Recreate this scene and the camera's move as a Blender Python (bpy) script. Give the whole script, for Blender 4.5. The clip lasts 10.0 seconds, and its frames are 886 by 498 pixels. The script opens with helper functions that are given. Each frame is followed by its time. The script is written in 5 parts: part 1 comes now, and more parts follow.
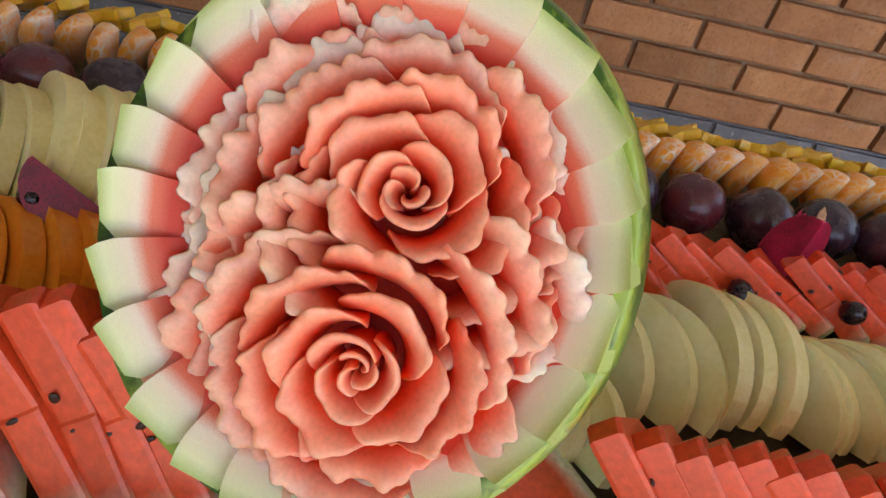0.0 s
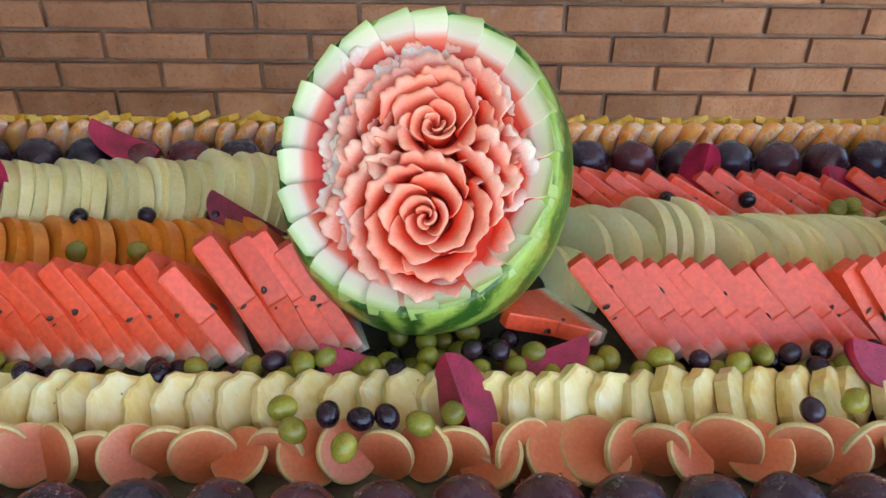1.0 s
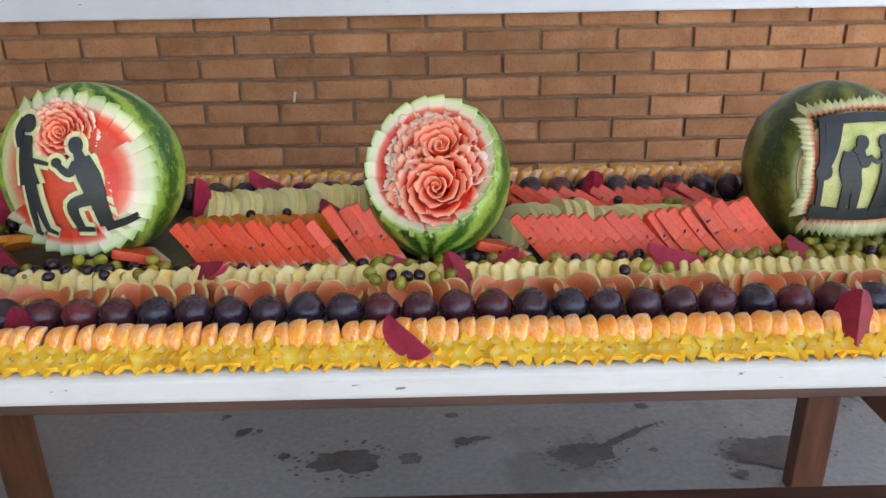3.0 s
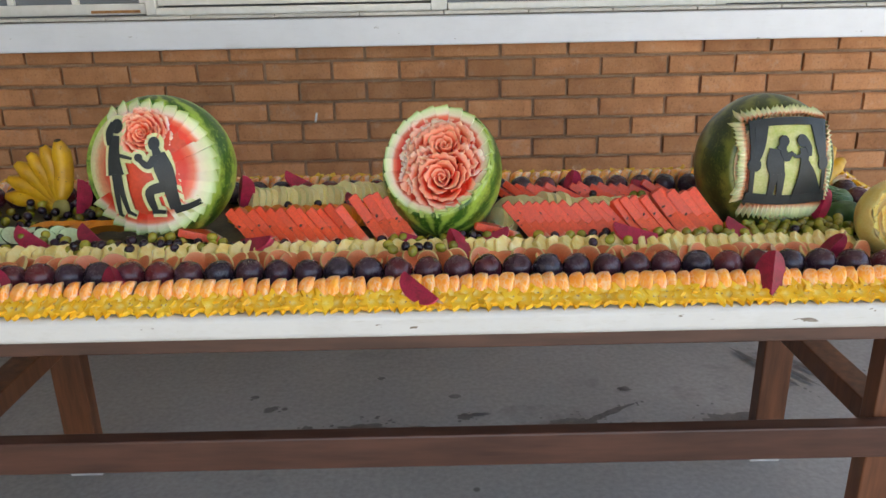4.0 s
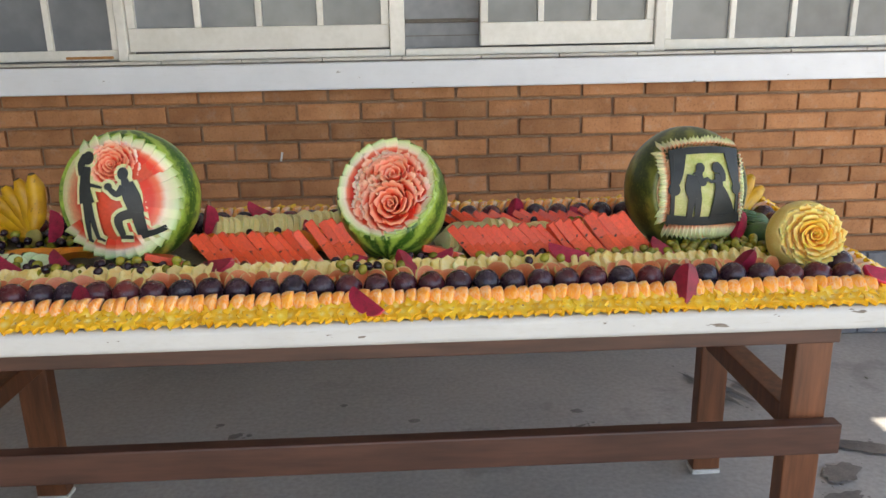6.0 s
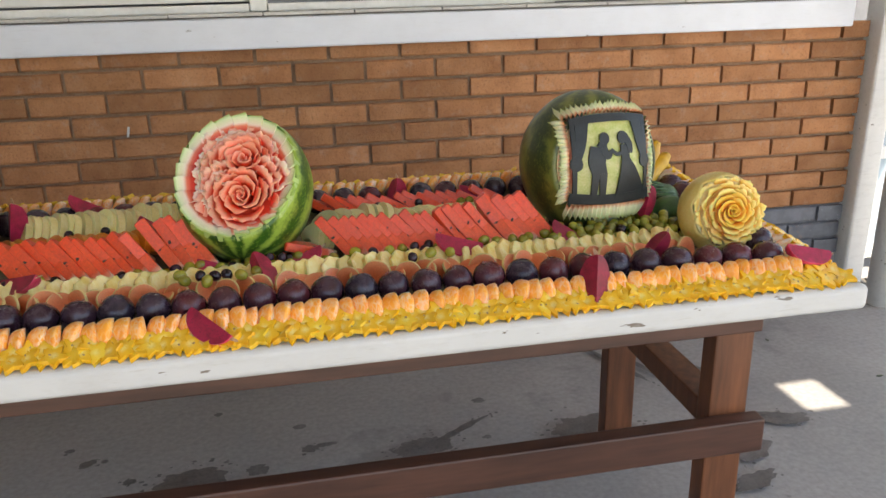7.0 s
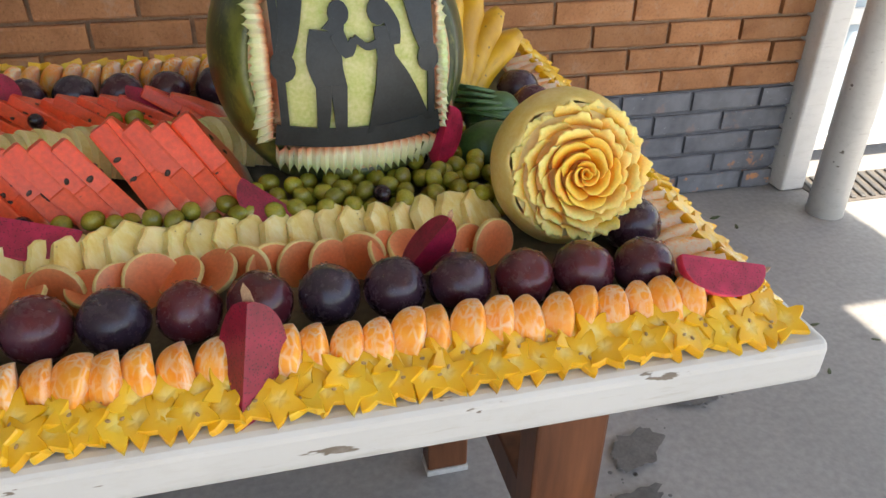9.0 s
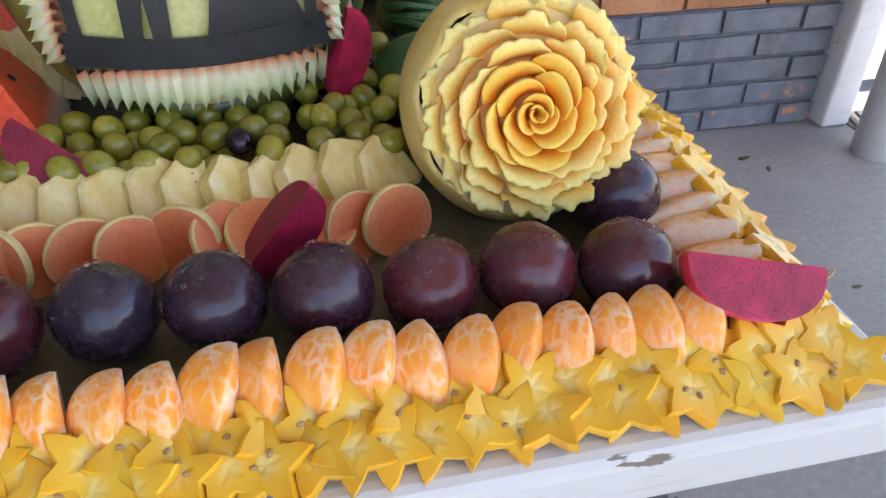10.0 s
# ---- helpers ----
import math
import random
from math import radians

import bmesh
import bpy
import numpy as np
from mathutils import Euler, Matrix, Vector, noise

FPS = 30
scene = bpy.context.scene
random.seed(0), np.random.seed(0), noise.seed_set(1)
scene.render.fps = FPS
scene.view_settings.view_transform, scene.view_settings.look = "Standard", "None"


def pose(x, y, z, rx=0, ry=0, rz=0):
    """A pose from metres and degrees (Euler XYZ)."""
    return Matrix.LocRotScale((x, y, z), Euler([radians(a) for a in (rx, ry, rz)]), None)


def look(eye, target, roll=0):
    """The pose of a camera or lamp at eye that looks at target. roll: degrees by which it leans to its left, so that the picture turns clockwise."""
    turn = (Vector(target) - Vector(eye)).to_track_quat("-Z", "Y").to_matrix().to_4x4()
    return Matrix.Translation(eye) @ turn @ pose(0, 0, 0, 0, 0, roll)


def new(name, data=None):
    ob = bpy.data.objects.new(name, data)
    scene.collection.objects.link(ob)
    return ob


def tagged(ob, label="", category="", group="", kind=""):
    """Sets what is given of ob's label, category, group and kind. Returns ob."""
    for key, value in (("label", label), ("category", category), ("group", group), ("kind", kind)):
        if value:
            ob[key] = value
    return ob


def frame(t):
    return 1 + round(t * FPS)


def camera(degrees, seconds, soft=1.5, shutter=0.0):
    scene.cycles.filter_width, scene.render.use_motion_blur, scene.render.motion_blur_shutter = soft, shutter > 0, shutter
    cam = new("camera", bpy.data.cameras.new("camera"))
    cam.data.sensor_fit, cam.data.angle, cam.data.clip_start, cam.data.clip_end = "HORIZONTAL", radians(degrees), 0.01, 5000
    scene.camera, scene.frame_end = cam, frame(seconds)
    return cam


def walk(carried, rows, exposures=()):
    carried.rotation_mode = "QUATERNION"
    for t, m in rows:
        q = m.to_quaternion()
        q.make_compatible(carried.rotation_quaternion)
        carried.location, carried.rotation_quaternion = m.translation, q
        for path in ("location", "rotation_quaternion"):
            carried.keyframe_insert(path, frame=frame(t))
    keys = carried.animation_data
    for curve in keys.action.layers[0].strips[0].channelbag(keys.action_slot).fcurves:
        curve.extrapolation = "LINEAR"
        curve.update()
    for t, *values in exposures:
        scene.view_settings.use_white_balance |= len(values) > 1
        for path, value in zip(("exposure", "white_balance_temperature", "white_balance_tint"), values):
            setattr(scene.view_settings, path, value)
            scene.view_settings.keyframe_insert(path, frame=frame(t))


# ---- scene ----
cam = camera(61.7, 10.0)
PATH = [
    (0, (-0.005, -0.282, 1.151), (0.196, 1.216, -0.168), 15.4),
    (0.5, (0.007, -0.429, 1.178), (0.124, 1.164, -0.025), 5.8),
    (1, (-0.007, -0.599, 1.206), (0.062, 1.083, 0.126), 1.2),
    (1.5, (-0.011, -0.768, 1.226), (0.045, 0.966, 0.23), 0.3),
    (2, (0.006, -0.936, 1.243), (0.047, 0.852, 0.349), 0.0),
    (2.2, (0.016, -1.008, 1.249), (0.054, 0.801, 0.396), -0.1),
    (3.3, (-0.018, -1.379, 1.277), (-0.006, 0.493, 0.573), -1.2),
    (3.5, (-0.027, -1.442, 1.278), (-0.016, 0.439, 0.598), -1.2),
    (4, (-0.005, -1.595, 1.273), (0.001, 0.295, 0.619), -1.1),
    (4.5, (0.015, -1.733, 1.258), (0.016, 0.171, 0.645), -1.1),
    (5, (0.026, -1.775, 1.261), (0.022, 0.142, 0.691), -1.1),
    (5.2, (0.029, -1.782, 1.263), (0.023, 0.137, 0.702), -1.2),
    (6.3, (0.075, -1.671, 1.249), (0.222, 0.252, 0.719), -1.2),
    (6.5, (0.093, -1.608, 1.247), (0.301, 0.302, 0.691), -1.3),
    (7, (0.127, -1.462, 1.247), (0.464, 0.401, 0.6), -1.6),
    (7.5, (0.219, -1.331, 1.225), (0.605, 0.495, 0.506), -2.6),
    (8, (0.404, -1.185, 1.218), (0.777, 0.622, 0.446), -1.2),
    (8.5, (0.523, -1.026, 1.188), (0.881, 0.727, 0.295), -0.6),
    (9, (0.623, -0.815, 1.143), (1.054, 0.846, 0.116), 0.9),
    (9.5, (0.701, -0.683, 1.082), (1.121, 0.911, -0.051), 0.6),
    (10, (0.775, -0.603, 1.036), (1.125, 0.974, -0.143), 0.2),
]
EXPOSURES = [(0.0, 1.52, 7300, 18), (0.5, 1.78, 6350, 11), (1.0, 1.84, 5850, 10), (1.5, 1.82, 5600, 10), (2.0, 1.78, 5550, 14), (3.5, 1.5, 6950, 10), (5.0, 1.43, 7050, 10), (7.0, 1.39, 7350, 12), (8.5, 1.34, 7400, 12), (9.5, 1.39, 6900, 14), (10.0, 1.49, 6250, 18)]
walk(cam, [(t, look(eye, target, roll)) for t, eye, target, roll in PATH], EXPOSURES)

# ---- world, sun, exposure ----
SUN_EL, SUN_AZ = 58.0, 150.0   # height above the horizon, and the side it stands on (0 is +y, 90 is +x)
world = bpy.data.worlds.new("sky")
scene.world = world
world.use_nodes = True
wn = world.node_tree.nodes
sky = wn.new("ShaderNodeTexSky")
sky.sky_type = "NISHITA"
sky.sun_disc = False
sky.sun_elevation, sky.sun_rotation = radians(SUN_EL), radians(SUN_AZ)
world.node_tree.links.new(sky.outputs[0], wn["Background"].inputs[0])
wn["Background"].inputs[1].default_value = 0.15
sun_dir = Vector((math.sin(radians(SUN_AZ)) * math.cos(radians(SUN_EL)), math.cos(radians(SUN_AZ)) * math.cos(radians(SUN_EL)), math.sin(radians(SUN_EL))))
sun = new("sun", bpy.data.lights.new("sun", "SUN"))
sun.data.energy, sun.data.angle, sun.data.color = 5.0, radians(0.5), (1.0, 0.95, 0.87)
sun.matrix_world = look(sun_dir * 20, (0, 0, 0))


# ---- materials ----
class Nodes:
    """A small writer of node materials."""

    def __init__(self, name, rough=0.5, metal=0.0, spec=0.5):
        self.mat = bpy.data.materials.new(name)
        self.mat.use_nodes = True
        self.t = self.mat.node_tree
        self.b = self.t.nodes["Principled BSDF"]
        self.b.inputs["Roughness"].default_value = rough
        self.b.inputs["Metallic"].default_value = metal
        self.b.inputs["Specular IOR Level"].default_value = spec
        self.co = self.t.nodes.new("ShaderNodeTexCoord").outputs["Object"]
        self.info = self.t.nodes.new("ShaderNodeObjectInfo").outputs["Random"]

    def link(self, a, b):
        self.t.links.new(a, b)

    def math(self, op, a, b=0.0, clamp=False):
        n = self.t.nodes.new("ShaderNodeMath")
        n.operation, n.use_clamp = op, clamp
        for i, v in enumerate((a, b)):
            if isinstance(v, (int, float)):
                n.inputs[i].default_value = v
            else:
                self.link(v, n.inputs[i])
        return n.outputs[0]

    def noise(self, scale, detail=4.0, rough=0.55, vec=None):
        n = self.t.nodes.new("ShaderNodeTexNoise")
        n.inputs["Scale"].default_value, n.inputs["Detail"].default_value, n.inputs["Roughness"].default_value = scale, detail, rough
        self.link(vec or self.co, n.inputs["Vector"])
        return n.outputs["Fac"]

    def voronoi(self, scale, vec=None, feature="F1"):
        n = self.t.nodes.new("ShaderNodeTexVoronoi")
        n.feature = feature
        n.inputs["Scale"].default_value = scale
        self.link(vec or self.co, n.inputs["Vector"])
        return n.outputs["Distance"]

    def sep(self, vec=None):
        n = self.t.nodes.new("ShaderNodeSeparateXYZ")
        self.link(vec or self.co, n.inputs[0])
        return n.outputs

    def stretch(self, scale, vec=None, shift=(0, 0, 0)):
        n = self.t.nodes.new("ShaderNodeMapping")
        n.inputs["Scale"].default_value, n.inputs["Location"].default_value = scale, shift
        self.link(vec or self.co, n.inputs["Vector"])
        return n.outputs[0]

    def spread(self, amount=10.0):
        """Coordinates shifted for each object by its random value."""
        n = self.t.nodes.new("ShaderNodeVectorMath")
        n.operation = "ADD"
        c = self.t.nodes.new("ShaderNodeCombineXYZ")
        r = self.math("MULTIPLY", self.info, amount)
        for i in range(3):
            self.link(r, c.inputs[i])
        self.link(self.co, n.inputs[0])
        self.link(c.outputs[0], n.inputs[1])
        return n.outputs[0]

    def ramp(self, fac, stops, smooth=False):
        n = self.t.nodes.new("ShaderNodeValToRGB")
        r = n.color_ramp
        if smooth:
            r.interpolation = "EASE"
        while len(r.elements) < len(stops):
            r.elements.new(0.5)
        for e, (p, c) in zip(r.elements, stops):
            e.position = p
            e.color = (c, c, c, 1) if isinstance(c, (int, float)) else (*c, 1)
        self.link(fac, n.inputs[0])
        return n.outputs[0]

    def mix(self, fac, a, b, blend="MIX"):
        n = self.t.nodes.new("ShaderNodeMix")
        n.data_type, n.blend_type = "RGBA", blend
        for i, v in ((0, fac), (6, a), (7, b)):
            if isinstance(v, (int, float)):
                n.inputs[i].default_value = v
            elif isinstance(v, tuple):
                n.inputs[i].default_value = (*v, 1)
            else:
                self.link(v, n.inputs[i])
        return n.outputs[2]

    def vary(self, col, low=0.8, high=1.15):
        return self.mix(1.0, col, self.ramp(self.info, [(0, low), (1, high)]), "MULTIPLY")

    def done(self, col, bump=None, strength=0.3, dist=0.002, rough=None, sss=0.0, radius=(0.01, 0.004, 0.002)):
        if isinstance(col, tuple):
            self.b.inputs["Base Color"].default_value = (*col, 1)
        else:
            self.link(col, self.b.inputs["Base Color"])
        if bump is not None:
            n = self.t.nodes.new("ShaderNodeBump")
            n.inputs["Strength"].default_value, n.inputs["Distance"].default_value = strength, dist
            self.link(bump, n.inputs["Height"])
            self.link(n.outputs[0], self.b.inputs["Normal"])
        if rough is not None:
            self.link(rough, self.b.inputs["Roughness"])
        if sss:
            self.b.inputs["Subsurface Weight"].default_value = sss
            self.b.inputs["Subsurface Radius"].default_value = radius
            self.b.inputs["Subsurface Scale"].default_value = 1.0
        return self.mat


def two_tone(name, a, b, scale, rough=0.5, fine=8.0, bump=0.2, dist=0.001, low=0.85, high=1.15, sss=0.0, spec=0.5):
    """Two colours in large and fine noise, each object a little different."""
    n = Nodes(name, rough, spec=spec)
    v = n.spread()
    big, small = n.noise(scale, 4, vec=v), n.noise(scale * fine, 3, vec=v)
    f = n.math("ADD", n.math("MULTIPLY", big, 0.65), n.math("MULTIPLY", small, 0.35))
    col = n.ramp(f, [(0.36, a), (0.62, b)])
    return n.done(n.vary(col, low, high), small, bump, dist, sss=sss)


def brick_material():
    n = Nodes("brick_clay", 0.85, spec=0.25)
    v = n.spread()
    col = n.ramp(n.noise(9, 5, vec=v), [(0.3, (0.33, 0.145, 0.066)), (0.55, (0.43, 0.20, 0.092)), (0.75, (0.48, 0.245, 0.125))])
    speck = n.ramp(n.noise(120, 3, vec=v), [(0.28, 0.74), (0.42, 1.0), (0.72, 1.10)])
    col = n.mix(1.0, col, speck, "MULTIPLY")
    dust = n.ramp(n.noise(22, 4, 0.7, v), [(0.56, 0.0), (0.78, 0.45)])
    col = n.mix(dust, col, (0.45, 0.34, 0.26))
    return n.done(n.vary(col, 0.76, 1.18), n.noise(110, 5, 0.65, vec=v), 0.8, 0.004)


def painted_brick_material():
    n = Nodes("grey_painted_brick", 0.6, spec=0.35)
    v = n.spread()
    col = n.ramp(n.noise(14, 4, vec=v), [(0.35, (0.115, 0.12, 0.135)), (0.68, (0.19, 0.195, 0.215))])
    chips = n.ramp(n.noise(16, 5, 0.6, v), [(0.60, 0.0), (0.64, 1.0)])
    gate = n.ramp(n.info, [(0.55, 0.15), (0.85, 1.0)])
    col = n.mix(n.math("MULTIPLY", chips, gate), col, (0.50, 0.22, 0.10))
    spots = n.ramp(n.noise(70, 2, vec=v), [(0.70, 0.0), (0.74, 0.5)])
    col = n.mix(spots, col, (0.42, 0.41, 0.42))
    return n.done(n.vary(col, 0.88, 1.12), n.noise(120, 4, vec=v), 0.35, 0.002)


def floor_material():
    n = Nodes("concrete_floor", 0.62, spec=0.4)
    col = n.ramp(n.noise(1.3, 5, 0.6), [(0.3, (0.27, 0.262, 0.25)), (0.7, (0.37, 0.358, 0.34))])
    col = n.mix(1.0, col, n.ramp(n.noise(60, 4), [(0.3, 0.86), (0.7, 1.1)]), "MULTIPLY")
    damp = n.ramp(n.noise(2.1, 6, 0.62, n.stretch((1, 1, 1), shift=(3.7, 1.2, 0))), [(0.60, 0.0), (0.66, 0.42)])
    col = n.mix(damp, col, (0.13, 0.125, 0.12))
    spots = n.ramp(n.voronoi(7.0, n.stretch((1, 1, 0), shift=(0.3, 0.8, 0))), [(0.05, 0.75), (0.085, 0.0)])
    gate = n.ramp(n.noise(3.0, 2, vec=n.stretch((1, 1, 1), shift=(9, 4, 0))), [(0.52, 0.0), (0.56, 1.0)])
    col = n.mix(n.math("MULTIPLY", spots, gate), col, (0.07, 0.065, 0.06))
    rough = n.ramp(n.noise(5, 4), [(0.3, 0.45), (0.7, 0.75)])
    return n.done(col, n.noise(90, 5), 0.18, 0.002, rough)


def white_paint_material(name, grime, base=(0.74, 0.74, 0.72), worn=0.695):
    n = Nodes(name, 0.42)
    col = n.ramp(n.noise(7, 4), [(0.3, tuple(c * 0.92 for c in base)), (0.7, base)])
    streak = n.ramp(n.noise(9, 5, 0.7, n.stretch((1, 8, 8))), [(0.60, 0.0), (0.72, grime)])
    col = n.mix(streak, col, (0.42, 0.40, 0.35))
    chip = n.ramp(n.noise(26, 4, 0.6, n.stretch((0.45, 1.4, 1.6), shift=(2, 0, 1))), [(worn, 0.0), (worn + 0.015, 1.0)])
    col = n.mix(chip, col, (0.16, 0.13, 0.10))
    scuff = n.ramp(n.noise(55, 5, 0.75, n.stretch((0.3, 1.0, 1.0), shift=(5, 2, 0))), [(0.50, 0.0), (0.70, grime * 0.6)])
    col = n.mix(scuff, col, (0.47, 0.46, 0.43))
    return n.done(col, n.noise(40, 4), 0.15, 0.002)


def wood_material(name, a, b, grain=(9, 9, 0.9)):
    n = Nodes(name, 0.38, spec=0.45)
    v = n.spread(4)
    g = n.noise(5, 6, 0.6, n.stretch(grain, v))
    col = n.ramp(g, [(0.3, a), (0.68, b)])
    col = n.mix(1.0, col, n.ramp(n.noise(3, 3, vec=v), [(0.3, 0.78), (0.7, 1.15)]), "MULTIPLY")
    return n.done(col, g, 0.15, 0.001)


def rind_material(name, dark, light, stripes, wide):
    """Watermelon skin: ragged stripes from pole to pole (the poles lie on local y), flecked in between."""
    n = Nodes(name, 0.30)
    s = n.sep()
    ang = n.math("ARCTAN2", s[0], s[2])
    wob = n.math("SUBTRACT", n.noise(20, 6, 0.7), 0.5)
    a = n.math("ADD", n.math("MULTIPLY", ang, stripes), n.math("MULTIPLY", wob, 7.5))
    f = n.math("ADD", n.math("MULTIPLY", n.math("SINE", a), 0.5), 0.5)
    streak = n.noise(75, 5, 0.7, n.stretch((1, 0.4, 1)))
    f = n.math("ADD", n.math("MULTIPLY", f, 0.52), n.math("MULTIPLY", streak, 0.48))
    col = n.ramp(f, [(wide - 0.16, light), (wide + 0.02, tuple((p + q) * 0.42 for p, q in zip(light, dark))), (wide + 0.20, dark)])
    flecks = n.ramp(n.noise(170, 4, 0.7, n.stretch((1, 0.5, 1))), [(0.54, 0.0), (0.66, 0.75)])
    col = n.mix(flecks, col, tuple(c * 0.85 for c in light))
    col = n.mix(0.7, col, n.ramp(n.noise(9, 3), [(0.35, 0.72), (0.65, 1.25)]), "MULTIPLY")
    return n.done(col, n.noise(50, 3), 0.08, 0.001)


def petal_material(name, root, mid, tip, a=0.35, b=0.8):
    """Carved flesh, paler towards the edge of the petal, which was nearest the rind."""
    n = Nodes(name, 0.34)
    s = n.sep(n.t.nodes["Texture Coordinate"].outputs["Generated"])
    v = n.spread()
    f = n.math("ADD", s[2], n.math("MULTIPLY", n.math("SUBTRACT", n.noise(70, 4, vec=v), 0.5), 0.35))
    col = n.ramp(f, [(0.0, root), (a, mid), (b, tip)])
    grain = n.ramp(n.noise(420, 3, 0.6, v), [(0.3, 0.90), (0.7, 1.07)])
    col = n.mix(1.0, col, grain, "MULTIPLY")
    return n.done(n.vary(col, 0.94, 1.05), n.noise(300, 3, vec=v), 0.25, 0.0006, sss=0.4, radius=(0.012, 0.003, 0.0015))


def radial_material(name, stops, axis=(1, 1, 0), scale=1.0, grain=150, rough=0.4, sss=0.15, low=0.92, high=1.07):
    """Colour that changes with the distance from the local axis (cut fruit)."""
    n = Nodes(name, rough)
    ln = n.t.nodes.new("ShaderNodeVectorMath")
    ln.operation = "LENGTH"
    n.link(n.stretch(axis), ln.inputs[0])
    v = n.spread()
    f = n.math("ADD", n.math("MULTIPLY", ln.outputs["Value"], scale), n.math("MULTIPLY", n.math("SUBTRACT", n.noise(90, 4, vec=v), 0.5), 0.12))
    col = n.ramp(f, stops)
    col = n.mix(1.0, col, n.ramp(n.noise(grain, 3, vec=v), [(0.3, 0.88), (0.7, 1.08)]), "MULTIPLY")
    return n.done(n.vary(col, low, high), n.noise(grain, 3, vec=v), 0.25, 0.0008, sss=sss)


def along_material(name, axis, stops, scale=1.0, grain=120, rough=0.35, sss=0.2, seeds=None):
    """Colour that changes along one local axis (a slice from rind to heart)."""
    n = Nodes(name, rough)
    s = n.sep()
    v = n.spread()
    f = n.math("ADD", n.math("MULTIPLY", s[axis], scale), n.math("MULTIPLY", n.math("SUBTRACT", n.noise(60, 4, vec=v), 0.5), 0.10))
    col = n.ramp(f, stops)
    col = n.mix(1.0, col, n.ramp(n.noise(grain, 4, vec=v), [(0.3, 0.84), (0.7, 1.12)]), "MULTIPLY")
    if seeds:
        d = n.ramp(n.voronoi(seeds[0], v), [(seeds[1] * 0.8, 1.0), (seeds[1], 0.0)])
        col = n.mix(d, col, seeds[2])
    return n.done(n.vary(col, 0.88, 1.1), n.noise(grain, 3, vec=v), 0.3, 0.001, sss=sss)


def plum_material():
    n = Nodes("plum_skin", 0.3)
    v = n.spread()
    r = n.ramp(n.info, [(0.0, (0.016, 0.013, 0.024)), (0.5, (0.045, 0.012, 0.020)), (0.75, (0.10, 0.013, 0.017)), (1.0, (0.16, 0.018, 0.017))])
    col = n.mix(n.ramp(n.noise(28, 4, vec=v), [(0.35, 0.0), (0.7, 0.55)]), r, (0.04, 0.028, 0.05))
    bloom = n.ramp(n.noise(40, 5, 0.7, v), [(0.45, 0.0), (0.75, 0.5)])
    col = n.mix(bloom, col, (0.095, 0.068, 0.098))
    pores = n.ramp(n.voronoi(260, v), [(0.10, 0.4), (0.2, 0.0)])
    col = n.mix(pores, col, (0.2, 0.13, 0.13))
    rough = n.ramp(n.noise(60, 5, 0.7, vec=v), [(0.35, 0.10), (0.65, 0.36)])
    return n.done(col, n.noise(110, 3, vec=v), 0.16, 0.0012, rough)


def tangerine_material():
    n = Nodes("tangerine_flesh", 0.36)
    s = n.sep()
    v = n.spread()
    col = n.ramp(n.noise(60, 3, vec=v), [(0.3, (0.90, 0.29, 0.014)), (0.7, (0.95, 0.43, 0.05))])
    pith = n.ramp(n.math("ADD", n.math("MULTIPLY", s[0], -42.0), n.math("MULTIPLY", n.noise(170, 5, 0.75, v), 1.7)), [(0.30, 0.0), (0.75, 0.9)])
    net = n.ramp(n.voronoi(150, n.stretch((1, 1, 0.55), v), "DISTANCE_TO_EDGE"), [(0.05, 0.95), (0.17, 0.0)])
    wisps = n.ramp(n.noise(90, 5, 0.75, n.stretch((1, 1, 0.3), v)), [(0.54, 0.0), (0.63, 0.8)])
    veins = n.math("MAXIMUM", n.math("MULTIPLY", net, n.ramp(n.noise(70, 3, vec=v), [(0.38, 0.1), (0.62, 1.0)])), wisps)
    pith = n.math("MAXIMUM", pith, n.math("MULTIPLY", veins, n.ramp(n.math("MULTIPLY", s[0], 40.0), [(0.45, 1.0), (1.0, 0.5)])))
    side = n.ramp(n.math("ADD", n.math("MULTIPLY", s[1], 60.0), n.math("MULTIPLY", n.noise(160, 5, 0.75, n.stretch((1, 1, 0.5), v)), 1.6)), [(1.30, 0.0), (1.85, 0.7)])
    pith = n.math("MAXIMUM", pith, side)
    gate = n.ramp(n.info, [(0.0, 0.55), (0.4, 1.0)])
    col = n.mix(n.math("MULTIPLY", pith, gate), col, (0.86, 0.74, 0.60))
    return n.done(n.vary(col, 0.9, 1.1), n.noise(140, 4, vec=v), 0.5, 0.0015, sss=0.25, radius=(0.012, 0.005, 0.002))


def starfruit_material():
    n = Nodes("starfruit_flesh", 0.25)
    v = n.spread()
    ln = n.t.nodes.new("ShaderNodeVectorMath")
    ln.operation = "LENGTH"
    n.link(n.stretch((1, 1, 0)), ln.inputs[0])
    f = n.math("ADD", n.math("MULTIPLY", ln.outputs["Value"], 36.0), n.math("MULTIPLY", n.math("SUBTRACT", n.noise(80, 3, vec=v), 0.5), 0.3))
    col = n.ramp(f, [(0.05, (0.84, 0.64, 0.20)), (0.30, (0.82, 0.49, 0.040)), (0.72, (0.76, 0.39, 0.012)), (0.90, (0.50, 0.34, 0.03))])
    green = n.ramp(n.info, [(0.65, 0.0), (1.0, 0.35)])
    col = n.mix(green, col, (0.55, 0.50, 0.06))
    return n.done(n.vary(col, 0.9, 1.12), n.noise(120, 3, vec=v), 0.25, 0.001, sss=0.3, radius=(0.008, 0.006, 0.002))


